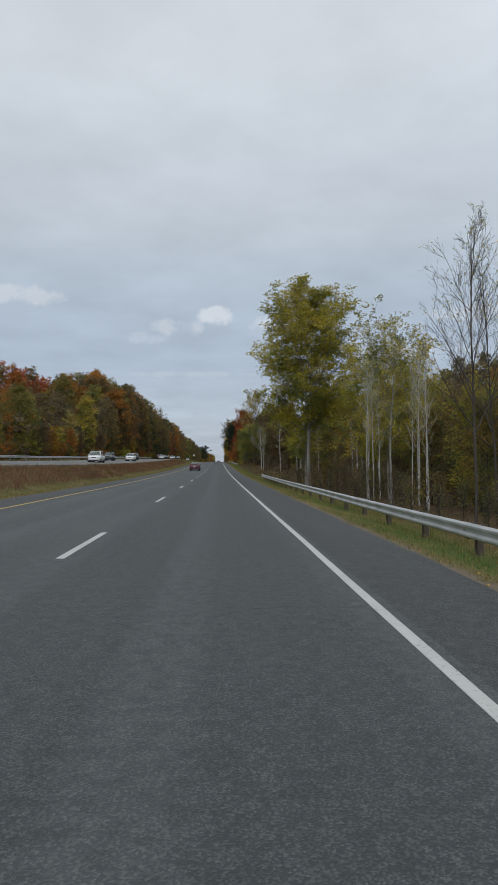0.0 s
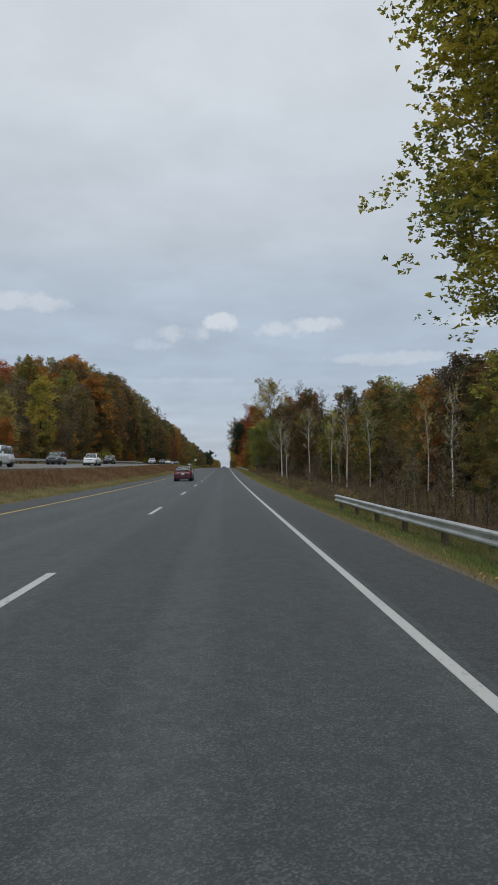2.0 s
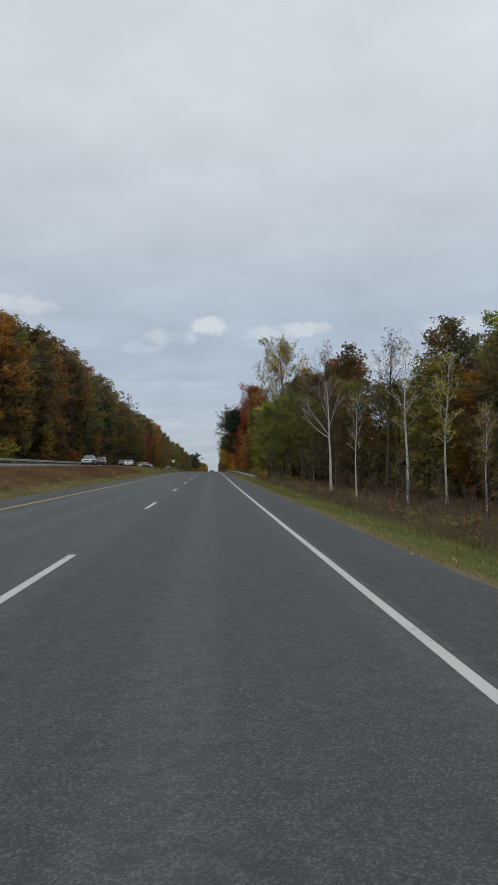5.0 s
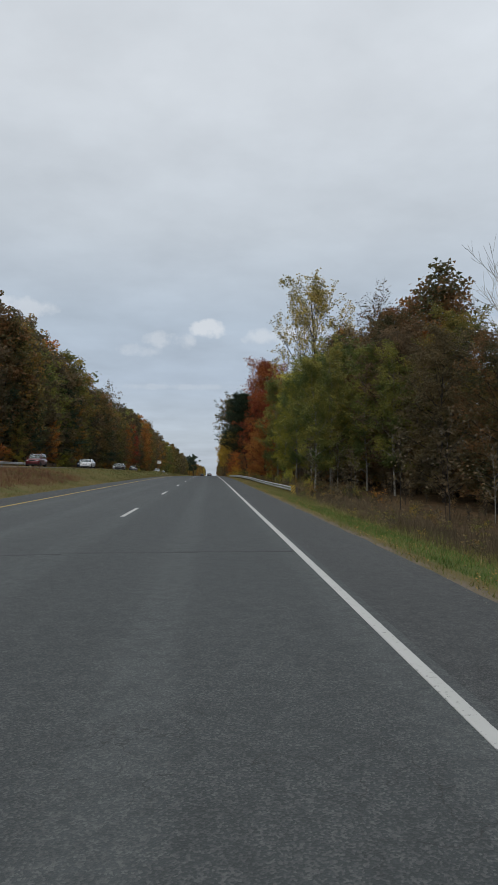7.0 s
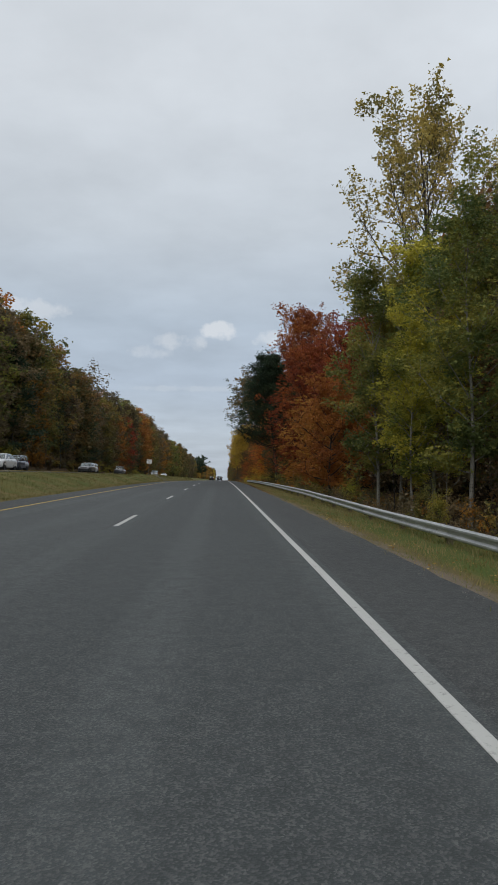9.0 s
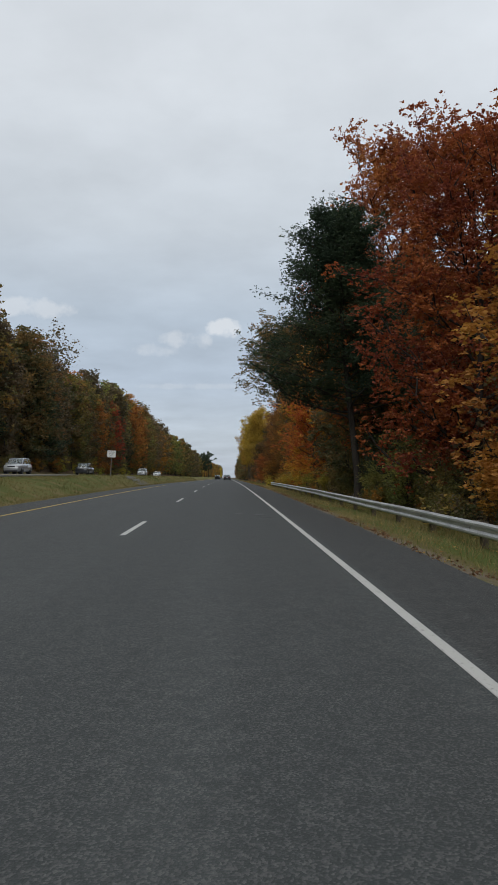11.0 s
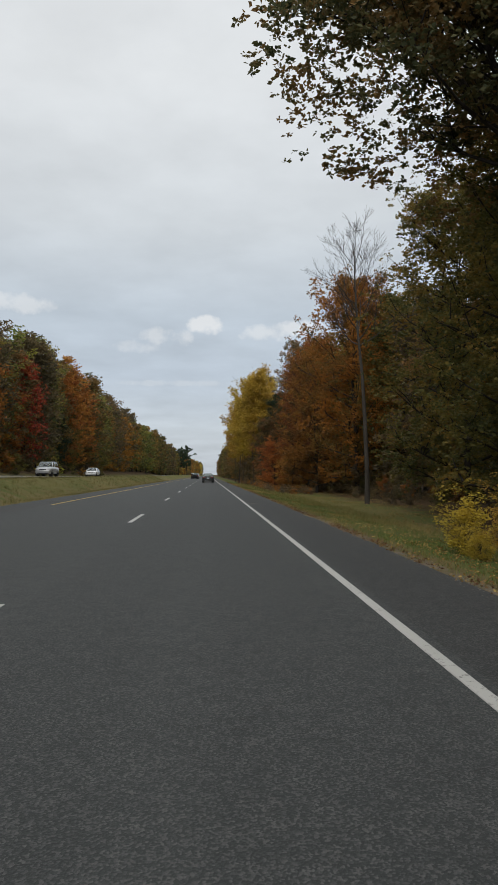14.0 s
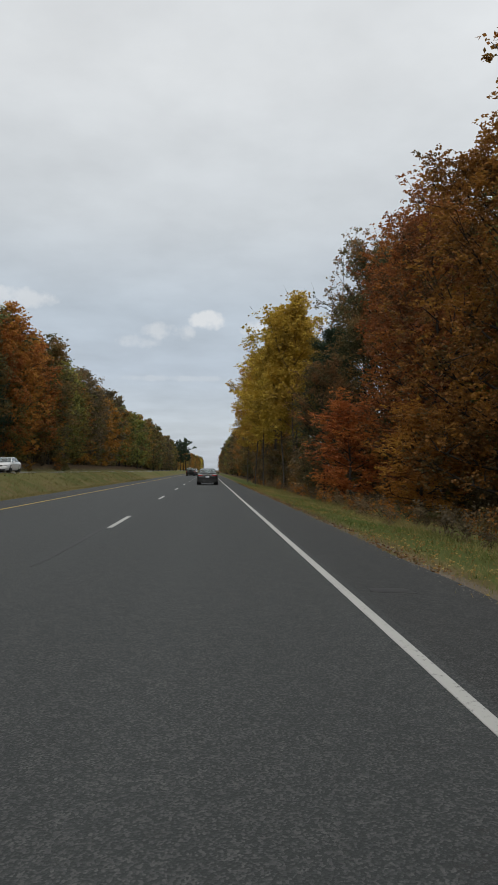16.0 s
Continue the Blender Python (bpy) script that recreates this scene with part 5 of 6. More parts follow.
wood([("wood_d", 27.5, 92.0, "orange", 10.5), ("wood_d", 30.0, 88.0, "rust", 12.5), ("wood_b", 25.0, 170.0, "olive", 14.5), ("wood_d", 29.0, 150.0, "rust", 15.5), ("wood_b", 22.5, 197.0, "olive", 15.0)], "wood beside the road")
wood(mixed_wood(lambda y: 18.5, 247, 300, 6.0, lambda y: 14.0 + 5.0 * ease(y, 224, 246), ["olive", "brown", "brown", "oak", "olive"], EDGE + ["wood_bare"], 2.0), "wood beside the road")
joined_wood("woods", mixed_wood(lambda y: 25.5, 244, 460, 6.5, lambda y: 20.8 + 2.2 * ease(y, 245, 285), ["olive", "oak", "rust", "brown"], DEEP, 2.5), "dense brown and olive woods behind roadside trees")
wood(mixed_wood(lambda y: 18.0, 308, 460, 6.5, lambda y: 18.5, ["olive", "oak", "brown", "olive"], EDGE, 1.2), "wood beside the road")
wood(mixed_wood(lambda y: 11.0, 500, 560, 6.5, lambda y: 15.0, ["olive", "rust", "brown", "oak"], EDGE, 1.5), "wood beside the road")
wood(mixed_wood(lambda y: 11.0, 560, 640, 6.5, lambda y: 15.0, ["olive", "rust", "brown", "oak"], MID, 1.5), "wood beside the road")
wood(mixed_wood(lambda y: 17.0, 500, 640, 7.5, lambda y: 19.0, AUTUMN, MID, 1.5), "wood beside the road")
joined_wood("woods", mixed_wood(lambda y: 54.0, 60, 330, 7.5, lambda y: 21.0, ["olive", "oak", "rust", "brown", "dark_green"], FAR, 3.0), "deep woods behind the roadside woodland")
# the distance
joined_wood("woods", mixed_wood(lambda y: -36.0 + 9 * ease(y, 620, 900), 622, 900, 8.0, lambda y: 25.0 - 4 * ease(y, 700, 900), AUTUMN, FAR, 2.0), "distant autumn woods along the oncoming road")
joined_wood("woods", mixed_wood(lambda y: -46.0 + 9 * ease(y, 620, 900), 622, 900, 11.0, lambda y: 27.0 - 4 * ease(y, 700, 900), AUTUMN, FAR, 2.0), "distant autumn woods along the oncoming road")
joined_wood("woods", mixed_wood(lambda y: 11.5, 642, 1000, 9.0, lambda y: 16.0, AUTUMN, FAR, 1.5), "distant autumn woods beside the road")
joined_wood("woods", mixed_wood(lambda y: -24.0 + 13 * ease(y, 900, 1300), 905, 1300, 13.0, lambda y: 17.0, ["olive", "oak", "rust", "yellow"], FAR, 3.0), "distant low woods where the road ends")
for x, y, h in ((-20.0, 884, 22), (-16.5, 893, 23.5), (-23.5, 897, 21), (-18.5, 905, 20)):
    plant("pine", x, y, "dark_green", h, "dark pine with flat tufted boughs, far down the road", group="distant pines")

# ---- understorey, bushes and grass ----
joined_wood("undergrowth", mixed_wood(lambda y: -35.0, 40, 640, 2.6, lambda y: 7.0, ["brown", "olive", "oak", "brown", "rust"], ["brush"], 1.5), "dense dark undergrowth along the wood edge")
joined_wood("undergrowth", mixed_wood(lambda y: 36.0 - 18 * ease(y, 195, 240), 50, 480, 2.6, lambda y: 7.5, ["brown", "brown", "olive", "oak"], ["brush_near"], 2.0), "dense dark undergrowth inside the woods")
joined_wood("undergrowth", mixed_wood(lambda y: 13.0, 470, 760, 3.0, lambda y: 6.0, ["brown", "olive", "oak"], ["brush"], 1.0), "dense undergrowth beneath the roadside woods")
joined_wood("undergrowth", mixed_wood(lambda y: -41.0 + 9 * ease(y, 620, 900), 640, 1000, 5.0, lambda y: 8.0, ["brown", "olive", "oak"], ["brush"], 1.0), "dense undergrowth beneath the distant woods")
joined_wood("undergrowth", mixed_wood(lambda y: 46.0 - 16 * ease(y, 195, 240), 55, 300, 2.8, lambda y: 8.5, ["brown", "brown", "oak"], ["brush"], 2.0), "dense dark undergrowth deep inside the woods")
joined_wood("undergrowth", [("scrub", float(rng.uniform(6.0, 13.5)), float(y), str(rng.choice(["brown", "brown", "brown", "oak", "olive"])), float(rng.uniform(0.35, 0.8))) for y in np.arange(84, 222, 0.34)],
            "low dark brown scrub between verge and woods")
joined_wood("undergrowth", [("thicket", float(rng.uniform(7.4, 26.0)), float(y), str(rng.choice(["brown", "brown", "oak", "olive"])), float(rng.uniform(1.2, 3.0))) for y in np.arange(26, 92, 0.26)],
            "grey-brown thicket behind the first guard rail")
joined_wood("undergrowth", [("thicket", float(rng.uniform(12.0, 27.0)), float(y), str(rng.choice(["brown", "brown", "oak"])), float(rng.uniform(1.0, 2.6))) for y in np.arange(90, 240, 0.6)],
            "tangled brown brush between the aspens and the woods")
joined_wood("undergrowth", [("scrub", float(rng.uniform(6.1, 12.0)), float(y), str(rng.choice(["brown", "brown", "rust", "oak", "olive"])), float(rng.uniform(0.6, 1.3))) for y in np.arange(222, 345, 0.3)],
            "brown weeds and low scrub behind the guard rail")
for x, y, h, leaf in ((7.0, 236.0, 2.5, "ygreen"), (7.5, 239.0, 2.1, "yellow"), (6.9, 244.0, 1.7, "ygreen"), (7.8, 229.0, 1.8, "ygreen"), (8.2, 250.0, 2.0, "olive")):
    plant("bush", x, y, leaf, h, "thin yellow-green shrub behind the guard rail", group="bushes by the rail", name="bush", category="bush", width=0.8)
for i, (x, y, h) in enumerate(((7.4, 350, 1.9), (6.9, 353.5, 1.0), (8.6, 352, 2.2), (7.2, 345, 2.1), (7.4, 340, 1.9), (6.4, 349, 1.5), (6.9, 331, 1.8), (7.3, 323, 1.9), (6.9, 314, 1.6), (7.2, 303, 1.8), (7.4, 294, 2.0), (7.0, 284, 1.9), (7.5, 276, 2.4), (7.6, 262, 2.0))):
    plant("bush", x, y, "yellow" if y > 338 else "ygreen" if y > 318 or y < 280 else "olive", h * (1.35 if y > 318 else 1.0), "leafy yellow-green bush behind the guard rail", group="bushes by the rail", name="bush", category="bush", width=1.15)


for i, (x, y, h) in enumerate(((5.0, 355.8, 1.6), (4.9, 354.8, 0.9), (6.5, 357.0, 1.9), (6.1, 353.4, 1.9), (6.1, 348.6, 2.0), (6.2, 345.0, 1.9))):
    plant("bush", x, y, "yellow", h, "bright yellow-leaved bush growing round the rail's end", group="bushes by the rail", name="bush", category="bush", width=1.2)


joined_wood("undergrowth", [("scrub", float(rng.uniform(6.2, 10.5)), float(y), str(rng.choice(["brown", "rust", "brown"])), float(rng.uniform(0.35, 1.1))) for y in np.arange(407, 500, 0.26)],
            "brown brush and briars under the roadside maples")
joined_wood("undergrowth", [("scrub", float(rng.uniform(12.0, 20.0)), float(y), str(rng.choice(["brown", "brown", "oak"])), float(rng.uniform(0.4, 1.2))) for y in np.arange(388, 440, 0.25)],
            "low brown brush in the shade of the maples")
joined_wood("undergrowth", [("brush_near", float(rng.uniform(7.6, 11.0)), float(y), str(rng.choice(["brown", "oak", "brown"])), float(rng.uniform(3.0, 5.5))) for y in np.arange(452, 500, 1.6)],
            "dark brown brush beneath the yellow aspens")
for x, y, h, leaf in ((8.0, 296.5, 3.2, "olive"), (7.7, 300.5, 3.8, "green"), (8.6, 303.0, 4.6, "olive"), (7.5, 306.0, 3.0, "green"), (8.3, 309.0, 4.4, "dark_green"), (7.6, 313.0, 3.4, "olive"), (8.8, 316.0, 4.8, "green"),
                      (7.9, 320.0, 3.2, "olive"), (8.6, 292.0, 3.4, "rust"), (8.2, 326.0, 3.0, "olive")):
    plant("bush", x, y, leaf, h, "tall dark green shrub crowding behind the rail", group="shrubs by the rail", name="bush", category="bush", width=1.1)


def scatter(x0, x1, y0, y1, per_m2, hold=None):
    n = int((x1 - x0) * (y1 - y0) * per_m2)
    pts = np.stack([rng.uniform(x0, x1, n), rng.uniform(y0, y1, n)], 1)
    if hold is not None:
        keep = np.array([noise.noise((p[0] * 0.35, p[1] * 0.3, hold)) > rng.uniform(-0.5, 0.35) for p in pts])
        pts = pts[keep]
    z = np.array([ground_z(float(a), float(b)) for a, b in pts])
    return np.column_stack([pts, z])


def blades(name, spots, height, width, per, mat, label, category, spread=0.12, lean=0.45):
    """Tufts of tapering blades at the spots."""
    n = len(spots) * per
    base = np.repeat(spots, per, 0) + np.column_stack([rng.normal(0, spread, n), rng.normal(0, spread, n), np.full(n, -0.03)])
    h = height * rng.uniform(0.45, 1.2, n)
    a = rng.uniform(0, 2 * math.pi, n)
    side = np.column_stack([np.cos(a), np.sin(a), np.zeros(n)]) * (width * rng.uniform(0.6, 1.3, n))[:, None]
    tip = base + np.column_stack([rng.normal(0, lean, n) * h, rng.normal(0, lean, n) * h, h])
    me = quads_of(name, np.stack([base - side, base + side, tip], 1), 3, mat)
    return tagged(new(name, me), label, category, kind="stuff")


def blade_material(name, *cols):
    m = Nodes(name)
    geo = m.n.new("ShaderNodeNewGeometry")
    pos, xyz = m.world_xyz()
    patch = m.noise(0.22, 3, 0.6, pos)
    v = m.math("ADD", m.math("MULTIPLY", geo.outputs["Random Per Island"], 0.5), m.math("MULTIPLY", m.step(patch, 0.25, 0.75), 0.5))
    r = m.n.new("ShaderNodeValToRGB")
    m.put(r.inputs[0], v)
    while len(r.color_ramp.elements) < len(cols):
        r.color_ramp.elements.new(0.5)
    for i, (e, c) in enumerate(zip(r.color_ramp.elements, cols)):
        e.position, e.color = 0.1 + 0.8 * i / (len(cols) - 1), (*c, 1)
    return m.done(r.outputs[0], 0.8, 0.0, 0.2)


M_GRASS = blade_material("verge grass", (0.075, 0.095, 0.026), (0.13, 0.135, 0.035), (0.22, 0.18, 0.07), (0.30, 0.23, 0.11))
M_LUSH = blade_material("lush green grass", (0.045, 0.085, 0.018), (0.075, 0.135, 0.026), (0.115, 0.165, 0.036), (0.17, 0.17, 0.05))
M_GRASS_L = blade_material("median grass", (0.085, 0.10, 0.03), (0.16, 0.145, 0.05), (0.25, 0.20, 0.09))
M_WEED = blade_material("dry brown weeds", (0.055, 0.043, 0.027), (0.10, 0.077, 0.046), (0.17, 0.13, 0.075))
M_RUSSET = blade_material("russet weeds", (0.09, 0.045, 0.03), (0.16, 0.08, 0.045), (0.24, 0.16, 0.075))
M_DEAD = blade_material("dead brown leaves", (0.07, 0.04, 0.025), (0.16, 0.085, 0.04), (0.25, 0.16, 0.08))
M_STRAW = blade_material("straw grass", (0.15, 0.125, 0.05), (0.24, 0.19, 0.085), (0.32, 0.25, 0.12))
M_GRIT = blade_material("grey grit", (0.09, 0.085, 0.08), (0.16, 0.15, 0.14), (0.24, 0.22, 0.20))
M_FALLEN = blade_material("fallen leaves", (0.12, 0.06, 0.025), (0.26, 0.15, 0.05), (0.38, 0.27, 0.09), (0.42, 0.33, 0.14))

blades("grass", scatter(2.94, 5.4, -6, 470, 30), 0.095, 0.008, 4, M_GRASS, "short roadside grass, part green and part straw-coloured", "grass")
lush = np.concatenate([scatter(3.9, 5.9, -6, 215, 34, 11.0), scatter(3.7, 5.9, 160, 232, 42), scatter(3.3, 6.5, 350, 470, 34, 11.0)])
blades("grass", lush, 0.10, 0.009, 4, M_LUSH, "lush green roadside grass in a mown strip", "grass", 0.10, 0.4)
blades("grass", scatter(5.2, 7.4, -6, 470, 11), 0.26, 0.008, 6, M_GRASS, "taller uncut grass at the foot of the rail", "grass")
blades("grass", scatter(3.6, 5.6, 205, 345, 7, 4.0), 0.24, 0.006, 6, M_STRAW, "tall straw-coloured grass before the rail", "grass")
blades("grass", scatter(7.4, 13.0, 372, 450, 14, 6.0), 0.09, 0.008, 5, M_GRASS, "thin grass of the clearing under the trees", "grass")
blades("grass", scatter(-14.6, -9.0, 10, 500, 11), 0.17, 0.014, 5, M_GRASS_L, "uncut straw-green grass of the median", "grass")
blades("grass", scatter(-10.6, -8.95, 10, 500, 12, 9.0), 0.15, 0.01, 5, M_STRAW, "dry straw-coloured grass along the median's edge", "grass")
blades("weeds", scatter(-14.4, -10.7, 10, 235, 7), 0.42, 0.014, 6, M_RUSSET, "russet dry weeds in the median", "weeds")
blades("weeds", scatter(6.0, 9.5, 84, 226, 9), 0.46, 0.008, 7, M_WEED, "dense dark brown weeds behind the mown strip", "weeds", 0.2, 0.3)
blades("weeds", scatter(7.4, 12.5, 20, 300, 4, 2.0), 0.42, 0.010, 8, M_WEED, "dry brown weeds before the woods", "weeds", 0.25, 0.4)
blades("weeds", scatter(12.0, 26.0, 60, 215, 1.6, 3.0), 0.6, 0.016, 9, M_WEED, "dead brown brush at the wood's edge", "weeds", 0.4, 0.45)
fall = np.concatenate([scatter(2.8, 7.0, -4, 300, 3, 5.0), scatter(2.75, 6.0, 300, 460, 14, 5.0), scatter(6.0, 13.0, 345, 455, 9, 7.0)])
fall[:, 2] += 0.03
tagged(new("fallen_leaves", quads_of("fallen_leaves", leaves_at(fall, 52000, 0.034, 0.07, rng, 0.1), 4, M_FALLEN)), "scattered fallen leaves on the verge", "leaves", kind="stuff")


strip = scatter(2.78, 3.25, 262, 462, 40, 8.0)
strip[:, 2] += 0.02
tagged(new("fallen_leaves", quads_of("fallen_leaves", leaves_at(strip, 16000, 0.036, 0.05, rng, 0.1), 4, M_DEAD)), "brown leaves blown along the shoulder's edge", "leaves", kind="stuff")


def grit(name, spots, size, mat, label):
    """Small angular stones lying at the spots, each a lumpy four-sided pyramid."""
    n = len(spots)
    s = size * rng.uniform(0.5, 1.5, n)[:, None]
    a = rng.uniform(0, 2 * math.pi, n)
    ring = [spots + np.column_stack([np.cos(a + k * 1.571), np.sin(a + k * 1.571), np.full(n, -0.2)]) * s * rng.uniform(0.6, 1.2, n)[:, None] for k in range(4)]
    tip = spots + np.column_stack([rng.normal(0, 0.3, n), rng.normal(0, 0.3, n), np.full(n, 0.4)]) * s
    me = quads_of(name, np.concatenate([np.stack([ring[k], ring[(k + 1) % 4], tip], 1) for k in range(4)]), 3, mat)
    return tagged(new(name, me), label, "gravel", kind="stuff")


def on_asphalt(x, y):
    return np.column_stack([x, y, [paved_z(float(u), float(v)) + 0.002 for u, v in zip(x, y)]])


ny = rng.uniform(0, 440, 5200)
grit("gravel", on_asphalt(2.86 + rng.normal(0, 0.09, len(ny)), ny), 0.013, M_GRIT, "grey grit along the ragged shoulder edge")
ny = rng.uniform(290, 445, 3600)
grit("gravel", on_asphalt(2.96 + rng.normal(0, 0.10, len(ny)), ny), 0.014, M_GRIT, "pale grit between shoulder and grass")
for cx, cy, sx, sy, n in ((1.75, 372.1, 0.07, 0.13, 130), (2.22, 372.5, 0.08, 0.1, 35), (1.62, 371.5, 0.05, 0.1, 30), (2.1, 371.6, 0.2, 0.3, 14), (1.95, 288.4, 0.25, 0.5, 60)):
    grit("gravel", on_asphalt(cx + rng.normal(0, sx, n), cy + rng.normal(0, sy, n)), 0.012, M_GRIT, "crumbled broken asphalt lying on the shoulder")
for i in range(110):
    y = float(rng.uniform(60, 300))
    x = float(rng.uniform(11, 27)) if y < 215 else float(rng.uniform(8.2, 15))
    plant("sapling", x, y, "brown", float(rng.uniform(2.2, 6.0)), "thin bare sapling with a few brown leaves", group="saplings", name="sapling", category="sapling", wide_bark="pale" if i % 5 == 0 else "dark")
for i in range(70):
    y = float(rng.uniform(300, 470))
    x = float(rng.uniform(8.6, 17))
    if 372 < y < 440 and x < 12.5:
        x += 5.5
    plant("bush_far", x, y, str(rng.choice(["olive", "brown", "rust", "brown" if y > 365 else "ygreen"])), float(rng.uniform(1.2, 3.2)), "undergrowth bush beneath the trees", group="undergrowth", name="bush", category="bush")
for i in range(90):
    y = float(rng.uniform(60, 560))
    plant("bush_far", float(rng.uniform(-33, -29.5)), y, str(rng.choice(["olive", "brown", "rust", "ygreen", "brown"])), float(rng.uniform(1.5, 4.0)), "undergrowth bush beyond the oncoming road", group="undergrowth", name="bush", category="bush", width=1.3)

# ================= vehicles =================
def loft(sections, caps=True):
    """A closed skin through mirrored half-sections [(y, [(x, z), ...])], bottom centre to top centre."""
    bm = bmesh.new()
    rings = []
    for y, half in sections:
        ring = [bm.verts.new((x, y, z)) for x, z in half] + [bm.verts.new((-x, y, z)) for x, z in reversed(half[1:-1])]
        rings.append(ring)
    n = len(rings[0])
    for a, b in zip(rings, rings[1:]):
        for i in range(n):
            bm.faces.new((a[i], a[(i + 1) % n], b[(i + 1) % n], b[i]))
    if caps:
        bm.faces.new(list(reversed(rings[0])))
        bm.faces.new(rings[-1])
    bmesh.ops.recalc_face_normals(bm, faces=bm.faces[:])
    return bm


def body_section(w, zb, zt):
    mid = zb + (zt - zb) * 0.5
    return [(0, zb), (0.7 * w, zb), (0.9 * w, zb + 0.03), (0.965 * w, zb + 0.12), (0.995 * w, zb + (zt - zb) * 0.34), (w, mid), (0.985 * w, zb + (zt - zb) * 0.72),
            (0.95 * w, zt - 0.06), (0.88 * w, zt - 0.012), (0.6 * w, zt + 0.012), (0, zt + 0.022)]


def patch(corners, inset, off, bulge=0.0, n=5):
    """A gently bowed pane inside four corners (counter-clockwise from outside), lifted off them."""
    a, b, c, d = (Vector(v) for v in corners)
    nrm = (b - a).cross(d - a).normalized()
    bm = bmesh.new()
    grid = []
    for i in range(n + 1):
        row = []
        for j in range(n + 1):
            u = inset[0] + (1 - inset[0] - inset[1]) * j / n
            v = inset[2] + (1 - inset[2] - inset[3]) * i / n
            p = a.lerp(b, u).lerp(d.lerp(c, u), v) + nrm * (off + bulge * (1 - (2 * j / n - 1) ** 2) * (1 - (2 * i / n - 1) ** 2))
            row.append(bm.verts.new(p))
        grid.append(row)
    for i in range(n):
        for j in range(n):
            bm.faces.new((grid[i][j], grid[i][j + 1], grid[i + 1][j + 1], grid[i + 1][j]))
    ext = bmesh.ops.extrude_face_region(bm, geom=bm.faces[:])
    for v in ext["geom"]:
        if isinstance(v, bmesh.types.BMVert):
            v.co += nrm * 0.004
    bmesh.ops.recalc_face_normals(bm, faces=bm.faces[:])
    return bm


def lathe_x(profile, seg=24):
    """A ring turned round the x axis from (x, radius) pairs."""
    bm = bmesh.new()
    rings = [[bm.verts.new((x, r * math.cos(2 * math.pi * k / seg), r * math.sin(2 * math.pi * k / seg))) for k in range(seg)] for x, r in profile]
    for a, b in zip(rings, rings[1:]):
        for k in range(seg):
            bm.faces.new((a[k], a[(k + 1) % seg], b[(k + 1) % seg], b[k]))
    bm.faces.new(rings[-1])
    bm.faces.new(list(reversed(rings[0])))
    bmesh.ops.recalc_face_normals(bm, faces=bm.faces[:])
    return bm


def wheel_meshes():
    def done(name, bm, mat):
        me = bpy.data.meshes.new(name)
        bm.to_mesh(me), bm.free()
        me.materials.append(mat)
        me.polygons.foreach_set("use_smooth", [True] * len(me.polygons))
        return me
    tyre = done("tyre", lathe_x([(-0.10, 0.21), (-0.105, 0.28), (-0.085, 0.318), (0.085, 0.318), (0.105, 0.28), (0.10, 0.21)]), M_RUBBER)
    bm = lathe_x([(0.02, 0.215), (0.085, 0.218), (0.098, 0.208), (0.085, 0.195), (0.05, 0.19)])
    for k in range(5):
        sp = box_bm(0.055, 0.09, -0.026, 0.026, 0.03, 0.2, 0.008, 1)
        bmesh.ops.rotate(sp, verts=sp.verts, cent=(0, 0, 0), matrix=Matrix.Rotation(2 * math.pi * k / 5, 3, "X"))
        tmp = bpy.data.meshes.new("spoke")
        sp.to_mesh(tmp), sp.free()
        bm.from_mesh(tmp)
        bpy.data.meshes.remove(tmp)
    rim = done("rim", bm, M_ALLOY)
    return tyre, rim


TYRE, RIM = wheel_meshes()
CAR = {
    # length, width, height, belt, hood height, deck height, cabin: rear base, rear top, front top, front base (from the rear)
    "sedan": (4.62, 1.76, 1.44, 0.96, 0.90, 1.00, 0.62, 1.25, 2.55, 3.30),
    "wide_sedan": (4.86, 1.85, 1.46, 0.98, 0.92, 1.03, 0.70, 1.42, 2.75, 3.55),
    "suv": (4.6, 1.85, 1.70, 1.08, 1.05, 1.08, 0.12, 0.48, 2.75, 3.45),
    "minivan": (4.95, 1.95, 1.75, 1.08, 1.02, 1.08, 0.10, 0.42, 3.25, 4.10),
    "pickup": (5.5, 1.95, 1.82, 1.15, 1.15, 1.15, 2.10, 2.28, 3.55, 4.15),
    "jeep": (4.2, 1.87, 1.84, 1.16, 1.14, 1.16, 0.05, 0.12, 2.35, 2.62),
}


